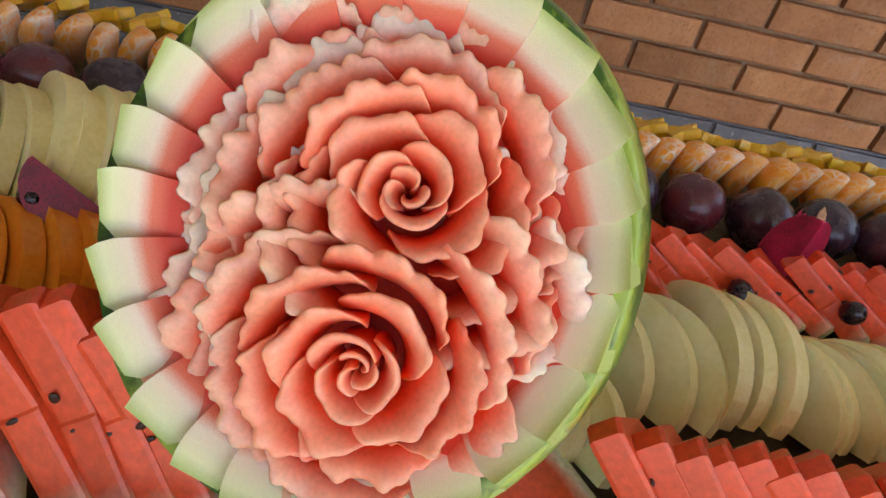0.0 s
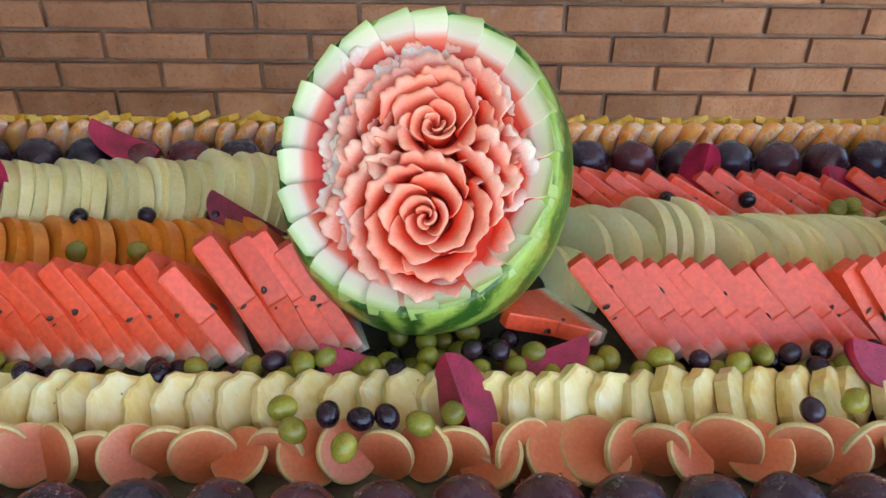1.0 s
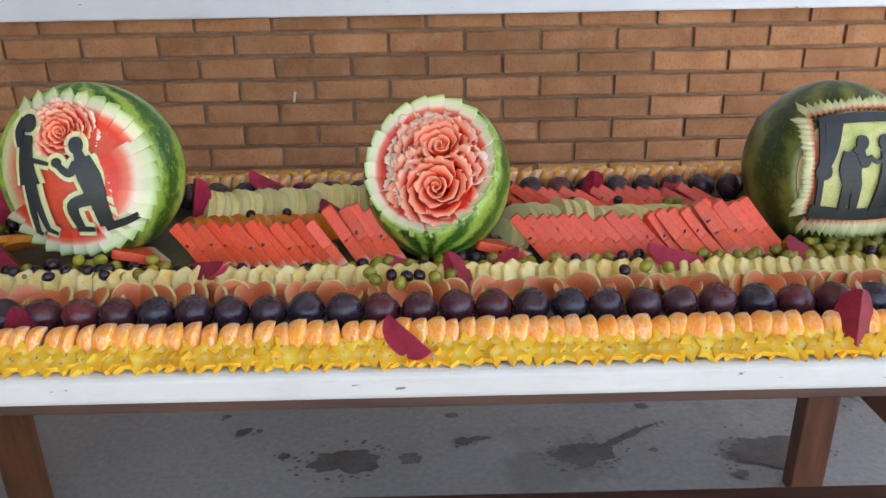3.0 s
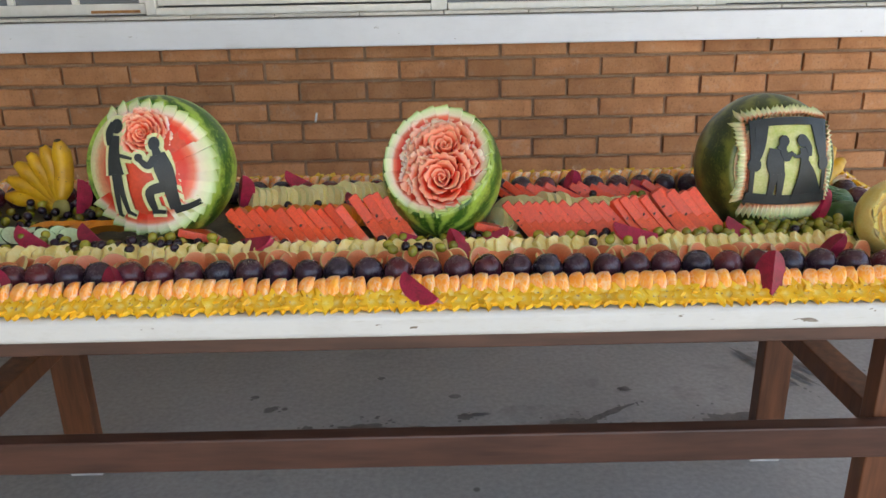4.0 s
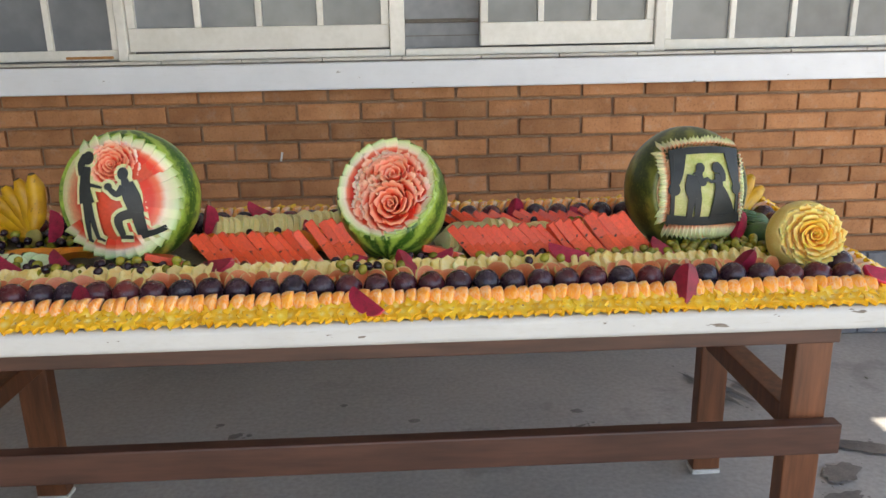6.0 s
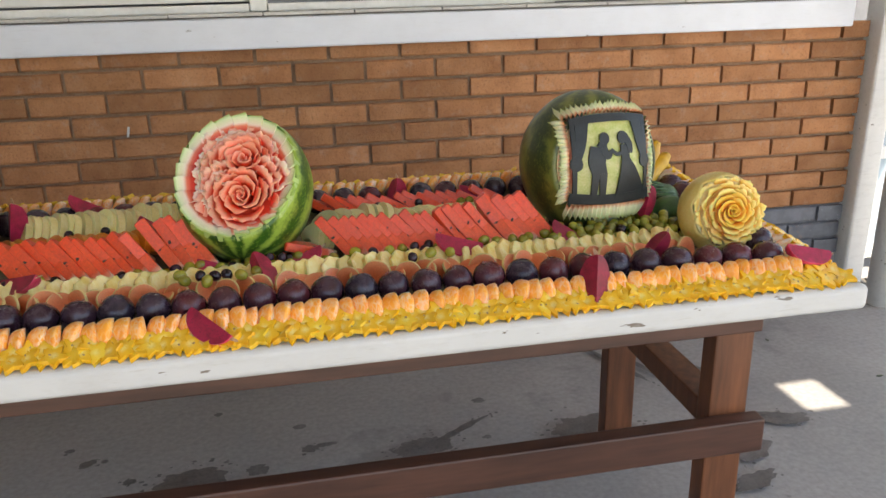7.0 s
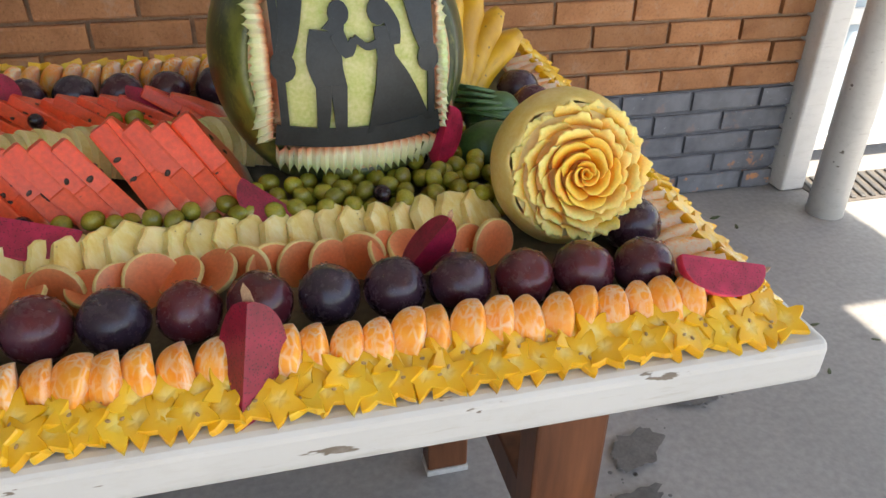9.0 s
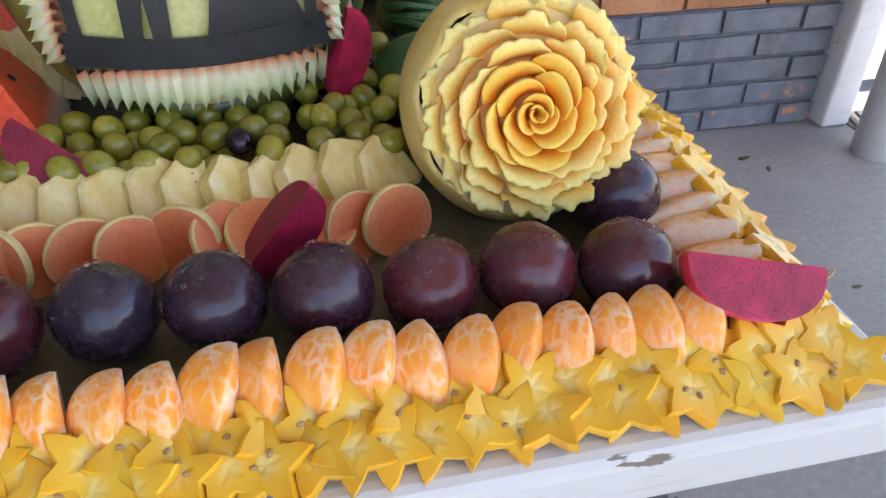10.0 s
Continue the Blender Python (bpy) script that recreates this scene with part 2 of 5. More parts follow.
def pitaya_flesh_material():
    n = Nodes("pitaya_flesh", 0.42)
    v = n.spread()
    col = n.ramp(n.noise(45, 4, vec=v), [(0.3, (0.19, 0.006, 0.024)), (0.7, (0.42, 0.013, 0.060))])
    seeds = n.ramp(n.voronoi(430, v), [(0.20, 1.0), (0.30, 0.0)])
    col = n.mix(n.math("MULTIPLY", seeds, 0.8), col, (0.02, 0.005, 0.012))
    ln = n.t.nodes.new("ShaderNodeVectorMath")
    ln.operation = "LENGTH"
    n.link(n.stretch((1, 1, 0.55)), ln.inputs[0])
    rim = n.ramp(n.math("MULTIPLY", ln.outputs["Value"], 25.0), [(0.88, 0.0), (0.96, 1.0)])
    col = n.mix(rim, col, (0.62, 0.05, 0.10))
    return n.done(n.vary(col, 0.75, 1.3), n.noise(250, 2, vec=v), 0.3, 0.0008, sss=0.05)


def pineapple_material():
    """Fibrous yellow flesh, the fibres running up the slice, with a few brown eyes."""
    n = Nodes("pineapple_flesh", 0.34)
    v = n.spread()
    fibre = n.noise(70, 5, 0.65, n.stretch((1, 1, 0.5), v))
    col = n.ramp(fibre, [(0.34, (0.76, 0.53, 0.12)), (0.52, (0.85, 0.67, 0.24)), (0.68, (0.93, 0.82, 0.46))])
    col = n.mix(n.ramp(n.noise(28, 3, vec=v), [(0.4, 0.0), (0.7, 0.5)]), col, (0.93, 0.82, 0.46))
    eyes = n.ramp(n.voronoi(120, v), [(0.07, 0.8), (0.12, 0.0)])
    gate = n.ramp(n.noise(40, 2, vec=v), [(0.55, 0.0), (0.60, 1.0)])
    col = n.mix(n.math("MULTIPLY", eyes, gate), col, (0.22, 0.10, 0.03))
    return n.done(n.vary(col, 0.84, 1.06), fibre, 0.8, 0.003, sss=0.25)


def banana_material():
    n = Nodes("banana_peel", 0.42)
    v = n.spread()
    col = n.ramp(n.noise(22, 4, vec=v), [(0.36, (0.50, 0.25, 0.006)), (0.62, (0.68, 0.38, 0.012))])
    spots = n.ramp(n.voronoi(75, v), [(0.10, 0.9), (0.17, 0.0)])
    gate = n.ramp(n.noise(30, 2, vec=v), [(0.50, 0.0), (0.56, 1.0)])
    col = n.mix(n.math("MULTIPLY", spots, gate), col, (0.07, 0.035, 0.012))
    col = n.mix(n.ramp(n.noise(60, 5, 0.7, n.stretch((1, 1, 0.2), v)), [(0.58, 0.0), (0.72, 0.5)]), col, (0.33, 0.17, 0.02))
    return n.done(n.vary(col, 0.9, 1.06), n.noise(60, 3, vec=v), 0.1, 0.001)


BRICK, GREY_BRICK, FLOOR = brick_material(), painted_brick_material(), floor_material()
MORTAR = two_tone("mortar", (0.25, 0.155, 0.095), (0.36, 0.235, 0.150), 30, 0.9, bump=0.5, dist=0.003)
GREY_MORTAR = two_tone("grey_painted_mortar", (0.085, 0.088, 0.10), (0.13, 0.133, 0.148), 30, 0.75, bump=0.4, dist=0.003)
TABLE_WHITE = white_paint_material("worn_white_table_paint", 0.75, (0.57, 0.575, 0.56), 0.675)
BAND_WHITE = white_paint_material("white_wall_paint", 0.15, (0.76, 0.78, 0.82))
CREAM = two_tone("cream_window_paint", (0.70, 0.685, 0.635), (0.80, 0.785, 0.745), 6, 0.4)
TILE = two_tone("grey_sill_tile", (0.42, 0.40, 0.37), (0.56, 0.54, 0.50), 12, 0.35)
JOINT = two_tone("dark_joint", (0.10, 0.09, 0.08), (0.16, 0.14, 0.12), 30, 0.8)
GLASS = two_tone("grey_window_pane", (0.16, 0.175, 0.195), (0.23, 0.245, 0.265), 1.6, 0.12, bump=0.0)
BLUE_GLASS = two_tone("bluish_door_pane", (0.28, 0.36, 0.42), (0.42, 0.50, 0.55), 1.2, 0.1, bump=0.0)
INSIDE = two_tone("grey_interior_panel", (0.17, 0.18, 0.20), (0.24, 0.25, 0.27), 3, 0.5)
RUST = two_tone("rusty_patch", (0.30, 0.12, 0.03), (0.48, 0.26, 0.10), 60, 0.8)
WOOD = wood_material("dark_red_wood", (0.045, 0.019, 0.013), (0.095, 0.040, 0.026), (0.9, 9, 9))
LEG_WOOD = wood_material("brown_leg_wood", (0.085, 0.030, 0.013), (0.19, 0.070, 0.030))
PAD = two_tone("pale_foot_pad", (0.5, 0.5, 0.48), (0.66, 0.66, 0.64), 30, 0.6)
# dark plaster for the added west wall, so it bounces little light
SHADE_WALL = two_tone("shade_wall_plaster", (0.19, 0.17, 0.14), (0.26, 0.235, 0.20), 3, 0.85)
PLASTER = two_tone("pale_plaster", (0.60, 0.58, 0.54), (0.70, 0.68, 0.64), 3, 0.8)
ROOF = two_tone("roof_boards", (0.34, 0.30, 0.25), (0.45, 0.41, 0.35), 4, 0.8)
POST_WHITE = white_paint_material("scuffed_white_post_paint", 0.45, (0.80, 0.79, 0.76))
STEEL = two_tone("dark_grate_iron", (0.06, 0.06, 0.06), (0.12, 0.115, 0.11), 40, 0.6)
# yard colour raised so the sunlit ground fills the veranda with bounce
GROUND = two_tone("bounce_yard_ground", (0.46, 0.44, 0.40), (0.58, 0.55, 0.50), 0.8, 0.85)
# lining colour darkened to give the shade in gaps between the fruit
SHADED_LINING = two_tone("lining_sheet", (0.07, 0.06, 0.03), (0.14, 0.12, 0.07), 20, 0.6)

RIND_A = rind_material("striped_watermelon_rind", (0.026, 0.092, 0.009), (0.30, 0.43, 0.065), 11.0, 0.42)
RIND_B = rind_material("dark_striped_watermelon_rind", (0.026, 0.046, 0.012), (0.16, 0.18, 0.035), 9.0, 0.40)
PETAL_IN = petal_material("rose_petal_inner", (0.82, 0.030, 0.008), (0.95, 0.105, 0.040), (0.96, 0.38, 0.24), 0.58, 1.04)
PETAL_MID = petal_material("rose_petal_middle", (0.82, 0.030, 0.008), (0.95, 0.105, 0.040), (0.96, 0.52, 0.37), 0.56, 1.0)
PETAL_OUT = petal_material("rose_petal_outer", (0.84, 0.032, 0.010), (0.95, 0.125, 0.052), (0.96, 0.74, 0.60), 0.50, 0.97)
GOLD_IN = petal_material("gold_petal_inner", (0.90, 0.17, 0.002), (0.96, 0.34, 0.010), (0.97, 0.57, 0.08), 0.42, 1.0)
GOLD_OUT = petal_material("gold_petal_outer", (0.92, 0.24, 0.005), (0.96, 0.46, 0.03), (0.97, 0.73, 0.24), 0.42, 1.0)
FLESH = radial_material("watermelon_flesh", [(0.0, (0.66, 0.035, 0.014)), (0.76, (0.70, 0.055, 0.026)), (0.90, (0.82, 0.42, 0.27)), (0.97, (0.76, 0.76, 0.54))], scale=8.0)
TOOTH = along_material("rind_tooth", 1, [(0.22, (0.72, 0.05, 0.022)), (0.42, (0.80, 0.20, 0.11)), (0.58, (0.84, 0.74, 0.58)), (0.86, (0.70, 0.78, 0.46)), (1.0, (0.40, 0.54, 0.16))], scale=1.0)
SPIKE = along_material("rind_spike", 1, [(0.0, (0.68, 0.20, 0.08)), (0.13, (0.80, 0.50, 0.30)), (0.32, (0.86, 0.84, 0.62)), (1.0, (0.60, 0.70, 0.32))], scale=1.0)
PALE = two_tone("pale_inner_rind", (0.62, 0.64, 0.26), (0.78, 0.76, 0.46), 28, 0.4, sss=0.2)
PANEL_PALE = two_tone("pale_green_panel", (0.46, 0.52, 0.12), (0.70, 0.68, 0.32), 34, 0.4, sss=0.2)
BLACK_SKIN = two_tone("dark_skin_cutout", (0.010, 0.014, 0.015), (0.020, 0.025, 0.027), 40, 0.48)
GOLD_RIND = two_tone("cream_melon_rind", (0.80, 0.57, 0.13), (0.88, 0.70, 0.27), 30, 0.42, sss=0.15)
GOLD_FLESH = radial_material("gold_melon_flesh", [(0.0, (0.80, 0.33, 0.03)), (0.5, (0.82, 0.42, 0.06)), (0.85, (0.82, 0.66, 0.30)), (1.0, (0.76, 0.72, 0.38))], scale=13.0)

PLUM, TANGERINE, STARFRUIT = plum_material(), tangerine_material(), starfruit_material()
FAR_STAR = two_tone("far_starfruit_flesh", (0.70, 0.40, 0.012), (0.84, 0.54, 0.06), 60, 0.3, sss=0.2)
SEED = two_tone("dark_seed", (0.02, 0.010, 0.006), (0.06, 0.03, 0.018), 200, 0.4)
TAN_SEED = two_tone("tan_seed", (0.30, 0.18, 0.07), (0.45, 0.28, 0.12), 200, 0.5)
GUAVA = radial_material("guava_flesh", [(0.0, (0.64, 0.14, 0.042)), (0.5, (0.68, 0.18, 0.062)), (0.90, (0.72, 0.28, 0.12)), (1.0, (0.78, 0.56, 0.26))], scale=30.0, grain=260)
GUAVA_SKIN = two_tone("guava_skin", (0.62, 0.47, 0.17), (0.74, 0.58, 0.25), 60, 0.45)
PINEAPPLE = pineapple_material()
WATERMELON = along_material("watermelon_slice", 2, [(0.0, (0.62, 0.70, 0.40)), (0.07, (0.84, 0.78, 0.62)), (0.12, (0.84, 0.46, 0.32)), (0.20, (0.80, 0.105, 0.034)), (1.0, (0.74, 0.068, 0.018))], scale=8.0, grain=190)
HONEYDEW = two_tone("honeydew_flesh", (0.78, 0.70, 0.31), (0.88, 0.83, 0.50), 26, 0.34, fine=9, bump=0.25, sss=0.3)
HONEY_SKIN = two_tone("honeydew_skin", (0.66, 0.55, 0.20), (0.76, 0.66, 0.32), 40, 0.4)
PAPAYA = two_tone("papaya_flesh", (0.66, 0.19, 0.012), (0.78, 0.29, 0.03), 24, 0.34, fine=8, bump=0.25, sss=0.25)
GRAPE = two_tone("green_grape_skin", (0.23, 0.215, 0.018), (0.38, 0.345, 0.048), 60, 0.12, bump=0.05, low=0.6, high=1.15, sss=0.4)
DARK_GRAPE = two_tone("dark_grape_skin", (0.010, 0.007, 0.014), (0.035, 0.014, 0.024), 60, 0.16, bump=0.05, low=0.6, high=1.4)
PITAYA_FLESH = pitaya_flesh_material()
PITAYA_SKIN = two_tone("pitaya_skin", (0.42, 0.012, 0.045), (0.74, 0.06, 0.13), 45, 0.4)
PITAYA_SCALE = two_tone("dry_pitaya_scale", (0.30, 0.16, 0.09), (0.55, 0.36, 0.20), 80, 0.6)
BANANA = banana_material()
BANANA_TIP = two_tone("banana_tip", (0.03, 0.02, 0.012), (0.09, 0.06, 0.03), 90, 0.7)
BANANA_STEM = two_tone("banana_stem", (0.30, 0.26, 0.06), (0.42, 0.36, 0.10), 40, 0.6)
CUKE = radial_material("pale_cucumber_flesh", [(0.0, (0.52, 0.62, 0.34)), (0.7, (0.56, 0.68, 0.42)), (0.9, (0.30, 0.48, 0.2))], scale=26.0)
CUKE_SKIN = two_tone("dark_cucumber_skin", (0.03, 0.08, 0.02), (0.06, 0.14, 0.04), 40, 0.4)
LEAF = two_tone("dark_leaf", (0.03, 0.045, 0.012), (0.07, 0.09, 0.03), 30, 0.5)
PITH = two_tone("white_pith", (0.78, 0.64, 0.48), (0.88, 0.80, 0.68), 120, 0.55, bump=0.5, dist=0.002)
DROP = Nodes("water_drop", 0.03)
DROP.b.inputs["Transmission Weight"].default_value = 1.0
DROP.b.inputs["IOR"].default_value = 1.33
DROP = DROP.done((0.95, 0.97, 1.0))


# ---- mesh helpers ----
def mesh_of(bm, name, *mats, smooth=True):
    bmesh.ops.recalc_face_normals(bm, faces=bm.faces)
    me = bpy.data.meshes.new(name)
    bm.to_mesh(me)
    bm.free()
    for m in mats:
        me.materials.append(m)
    if smooth:
        me.polygons.foreach_set("use_smooth", [True] * len(me.polygons))
    return me


def part(name, me, parent, m=None, label=""):
    ob = new(name, me)
    ob.parent = parent
    ob.matrix_basis = m or Matrix()
    return tagged(ob, label)


def thing(name, me, m, label, category, group="", kind=""):
    ob = new(name, me)
    ob.matrix_basis = m
    return tagged(ob, label, category, group, kind)


def box_bm(x0, x1, y0, y1, z0, z1, bevel=0.0, seg=2, bm=None):
    own = bmesh.new()
    bmesh.ops.create_cube(own, size=1.0, matrix=Matrix.LocRotScale(((x0 + x1) / 2, (y0 + y1) / 2, (z0 + z1) / 2), None, (x1 - x0, y1 - y0, z1 - z0)))
    if bevel:
        bmesh.ops.bevel(own, geom=own.edges[:], offset=bevel, segments=seg, profile=0.5, affect="EDGES")
    if bm is None:
        return own
    me = bpy.data.meshes.new("tmp")
    own.to_mesh(me)
    own.free()
    bm.from_mesh(me)
    bpy.data.meshes.remove(me)
    return bm


def box_me(name, mat, x0, x1, y0, y1, z0, z1, bevel=0.003, seg=2):
    return mesh_of(box_bm(x0, x1, y0, y1, z0, z1, bevel, seg), name, mat, smooth=False)


def prism(name, outline, depth, mats, bevel=0.0, mid=0.0):
    """A flat outline in x, z given a thickness along y; mats: faces, then edge."""
    bm = bmesh.new()
    rows = []
    for y in (-depth / 2, depth / 2):
        rows.append([bm.verts.new((x, y, z)) for x, z in outline])
    cx, cz = sum(p[0] for p in outline) / len(outline), sum(p[1] for p in outline) / len(outline)
    for k, row in enumerate(rows):
        inner = []
        for v in row:
            w = v.co.copy()
            w.x += (cx - w.x) * bevel
            w.z += (cz - w.z) * bevel
            w.y *= 1.0 + (0.35 if bevel else 0.0)
            inner.append(bm.verts.new(w))
        c = bm.verts.new((cx, (depth / 2 * (1.35 if bevel else 1.0) + mid) * (-1 if k == 0 else 1), cz))
        n = len(row)
        for i in range(n):
            j = (i + 1) % n
            bm.faces.new((row[i], row[j], inner[j], inner[i]))
            bm.faces.new((inner[i], inner[j], c))
    n = len(outline)
    for i in range(n):
        j = (i + 1) % n
        f = bm.faces.new((rows[0][i], rows[0][j], rows[1][j], rows[1][i]))
        f.material_index = len(mats) - 1
    return mesh_of(bm, name, *mats, smooth=False)


def ellipsoid_me(name, mat, rx, ry, rz, seg=16, rings=10, lump=0.0, seed=0, dimple=0.0):
    bm = bmesh.new()
    bmesh.ops.create_uvsphere(bm, u_segments=seg, v_segments=rings, radius=1.0)
    for v in bm.verts:
        d = v.co.normalized()
        k = 1.0 + lump * noise.noise(d * 1.6 + Vector((seed * 7.1, 0, 0)))
        k -= dimple * math.exp(-((1 - d.z) / 0.06))
        v.co = Vector((d.x * rx * k, d.y * ry * k, d.z * rz * k))
    return mesh_of(bm, name, mat)


def wedge_me(name, outer, side, rx, ry, rz, half, cols=8, rows=10, bulge=0.12, pinch=0.0, power=1.0, flat_sides=False):
    """A wedge of a fruit between two cuts that meet on the local z axis; x points out of the skin."""
    bm = bmesh.new()
    grid = []
    for i in range(rows + 1):
        ph = math.pi * (i / rows - 0.5) * 0.96
        row = []
        for j in range(cols + 1):
            ps = half * (2 * j / cols - 1)
            r = math.cos(ph) ** power
            row.append(bm.verts.new((rx * r * math.cos(ps), ry * r * math.sin(ps), rz * math.sin(ph))))
        grid.append(row)
    for i in range(rows):
        for j in range(cols):
            bm.faces.new((grid[i][j], grid[i][j + 1], grid[i + 1][j + 1], grid[i + 1][j])).material_index = 0
    axis = [bm.verts.new((pinch * rx, 0, rz * math.sin(math.pi * (i / rows - 0.5) * 0.96) * 0.97)) for i in range(rows + 1)]
    for s in (0, cols):
        mids = []
        for i in range(rows + 1):
            m = (grid[i][s].co + axis[i].co) / 2
            m.y += bulge * ry * math.cos(math.pi * (i / rows - 0.5)) * (-1 if s == 0 else 1)
            mids.append(bm.verts.new(m))
        for i in range(rows):
            for a, b in ((grid, mids), (mids, axis)):
                p = a[i][s] if a is grid else a[i]
                q = a[i + 1][s] if a is grid else a[i + 1]
                bm.faces.new((p, q, b[i + 1], b[i])).material_index = 1
    bmesh.ops.holes_fill(bm, edges=[e for e in bm.edges if e.is_boundary], sides=0)
    me = mesh_of(bm, name, outer, side)
    if flat_sides:
        for f in me.polygons:
            f.use_smooth = f.material_index == 0
    return me


def bed(y):
    """The height of the lining on which the fruit lies."""
    return 0.737 + 0.062 * (min(max(y, -0.37), 0.345) + 0.37)


rng = random.Random(7)


def jit(a):
    return rng.uniform(-a, a)


# ---- structure ----
WALL_Y, WALL_END, PITCH, COURSE = 1.2, 2.33, 0.248, 0.0745

floor = thing("floor", box_me("floor", FLOOR, -4.2, 4.6, -3.6, 2.6, -0.12, 0.0, 0.0), Matrix(), "grey stained concrete veranda floor with damp patches", "floor", kind="structure")
# unseen ground all round, added as a pale reflector for fill light
bm = bmesh.new()
bmesh.ops.create_circle(bm, cap_ends=True, segments=48, radius=400)
ground = thing("ground", mesh_of(bm, "ground", GROUND, smooth=False), pose(0, 0, -0.13), "unseen yard ground, kept pale to bounce light in", "ground", kind="structure")

wall = thing("wall_north", box_me("wall_core", MORTAR, -4.2, WALL_END - 0.004, WALL_Y + 0.020, WALL_Y + 0.24, 5 * COURSE, 1.10, 0.0), Matrix(), "orange brick wall, the lowest courses painted grey", "wall", kind="structure")
part("painted_core", box_me("painted_core", GREY_MORTAR, -4.2, WALL_END - 0.004, WALL_Y + 0.014, WALL_Y + 0.24, 0.0, 5 * COURSE, 0.0), wall, None, "grey painted mortar")
upper = thing("wall_upper", box_me("wall_upper", PLASTER, -4.2, WALL_END, WALL_Y + 0.10, WALL_Y + 0.24, 2.25, 2.95, 0.0), Matrix(), "pale plaster wall above the windows", "wall", kind="structure")
# added out of view to block light from the left
west = thing("wall_west", box_me("wall_west", SHADE_WALL, -2.12, -1.97, -4.2, 1.15, 0.0, 2.95, 0.0), Matrix(), "added unseen end wall that darkens the left side", "wall", kind="structure")
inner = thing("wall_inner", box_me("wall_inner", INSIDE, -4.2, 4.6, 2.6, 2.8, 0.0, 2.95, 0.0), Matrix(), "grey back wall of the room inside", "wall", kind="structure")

# damp stains on the floor
STAIN = two_tone("damp_concrete", (0.085, 0.082, 0.078), (0.155, 0.150, 0.142), 18, 0.4, bump=0.1)
r_stain = random.Random(5)
for level, (sx, sy, ra, rb, turn, drops) in enumerate((
    (0.385, 0.380, 0.075, 0.052, 15, 40), (0.505, 0.448, 0.115, 0.013, 31, 10), (-0.263, 0.374, 0.085, 0.050, 10, 40), (-0.084, 0.380, 0.030, 0.024, 0, 0),
    (0.106, 0.460, 0.040, 0.010, 5, 0), (0.062, 0.448, 0.028, 0.018, 0, 4), (0.601, 0.600, 0.022, 0.014, 0, 0), (0.031, 0.572, 0.022, 0.014, 0, 0),
    (-0.222, 0.702, 0.014, 0.010, 0, 0), (-0.567, 0.510, 0.026, 0.017, 20, 3), (-0.429, 0.394, 0.018, 0.013, 0, 3), (-0.633, 0.588, 0.014, 0.010, 0, 2),
    (0.578, 0.385, 0.014, 0.010, 0, 0), (0.778, 0.278, 0.020, 0.015, 0, 0), (0.900, 0.372, 0.110, 0.070, 0, 20), (0.835, 0.378, 0.060, 0.034, 20, 8),
    (1.442, 0.290, 0.090, 0.030, -10, 8), (1.500, 0.268, 0.055, 0.026, 10, 4), (1.330, 0.330, 0.100, 0.018, -8, 6), (1.292, 0.154, 0.075, 0.040, 30, 8), (1.22, 0.020, 0.070, 0.030, 20, 4),
    (1.12, 0.72, 0.15, 0.016, 112, 6), (1.19, 0.70, 0.13, 0.012, 116, 4), (1.28, 0.68, 0.12, 0.012, 120, 4), (1.36, 0.66, 0.11, 0.010, 122, 3))):
    bm = bmesh.new()

    def puddle(cx, cy, pa, pb, steps, rough, z=0.0):
        ring = []
        for i in range(steps):
            a = 2 * math.pi * i / steps
            k = 1 + rough * (1.1 * noise.noise((math.cos(a) * 2 + sx * 9, math.sin(a) * 2, sy * 7)) + r_stain.uniform(-0.35, 0.35))
            ring.append(bm.verts.new((cx + pa * k * math.cos(a), cy + pb * k * math.sin(a), z)))
        bm.faces.new(ring)

    puddle(0, 0, ra, rb, 44, 0.34)
    for _ in range(drops):
        a, k, size = r_stain.uniform(0, 6.283), r_stain.uniform(1.15, 1.75), r_stain.uniform(0.0015, 0.0055)
        puddle(ra * k * math.cos(a), rb * k * math.sin(a), size * 1.3, size, 8, 0.3, 0.00025)
    part("stain", mesh_of(bm, "stain", STAIN, smooth=False), floor, pose(sx, sy, 0.0012 + 0.0005 * level, 0, 0, turn), "dark damp stain")

# unseen roof that keeps the sun off; two gaps added to shape the sun patches
patch_holes = ((1.585, 1.735, 0.295, 0.475), (2.08, 2.32, 0.30, 0.50))
ROOF_Z = 2.95
lift = sun_dir * (ROOF_Z / sun_dir.z)
cuts_x = sorted({-4.4, 3.4, *[v + lift.x for h in patch_holes for v in h[:2]]})
cuts_y = sorted({-2.9, 2.8, *[v + lift.y for h in patch_holes for v in h[2:]]})
bm = bmesh.new()
for x0, x1 in zip(cuts_x, cuts_x[1:]):
    for y0, y1 in zip(cuts_y, cuts_y[1:]):
        mx, my = (x0 + x1) / 2 - lift.x, (y0 + y1) / 2 - lift.y
        if not any(h[0] < mx < h[1] and h[2] < my < h[3] for h in patch_holes):
            box_bm(x0, x1, y0, y1, ROOF_Z, ROOF_Z + 0.03, bm=bm)
ceiling = thing("ceiling", mesh_of(bm, "ceiling", ROOF, smooth=False), Matrix(), "unseen veranda roof with two gaps added for sun patches", "ceiling", kind="structure")

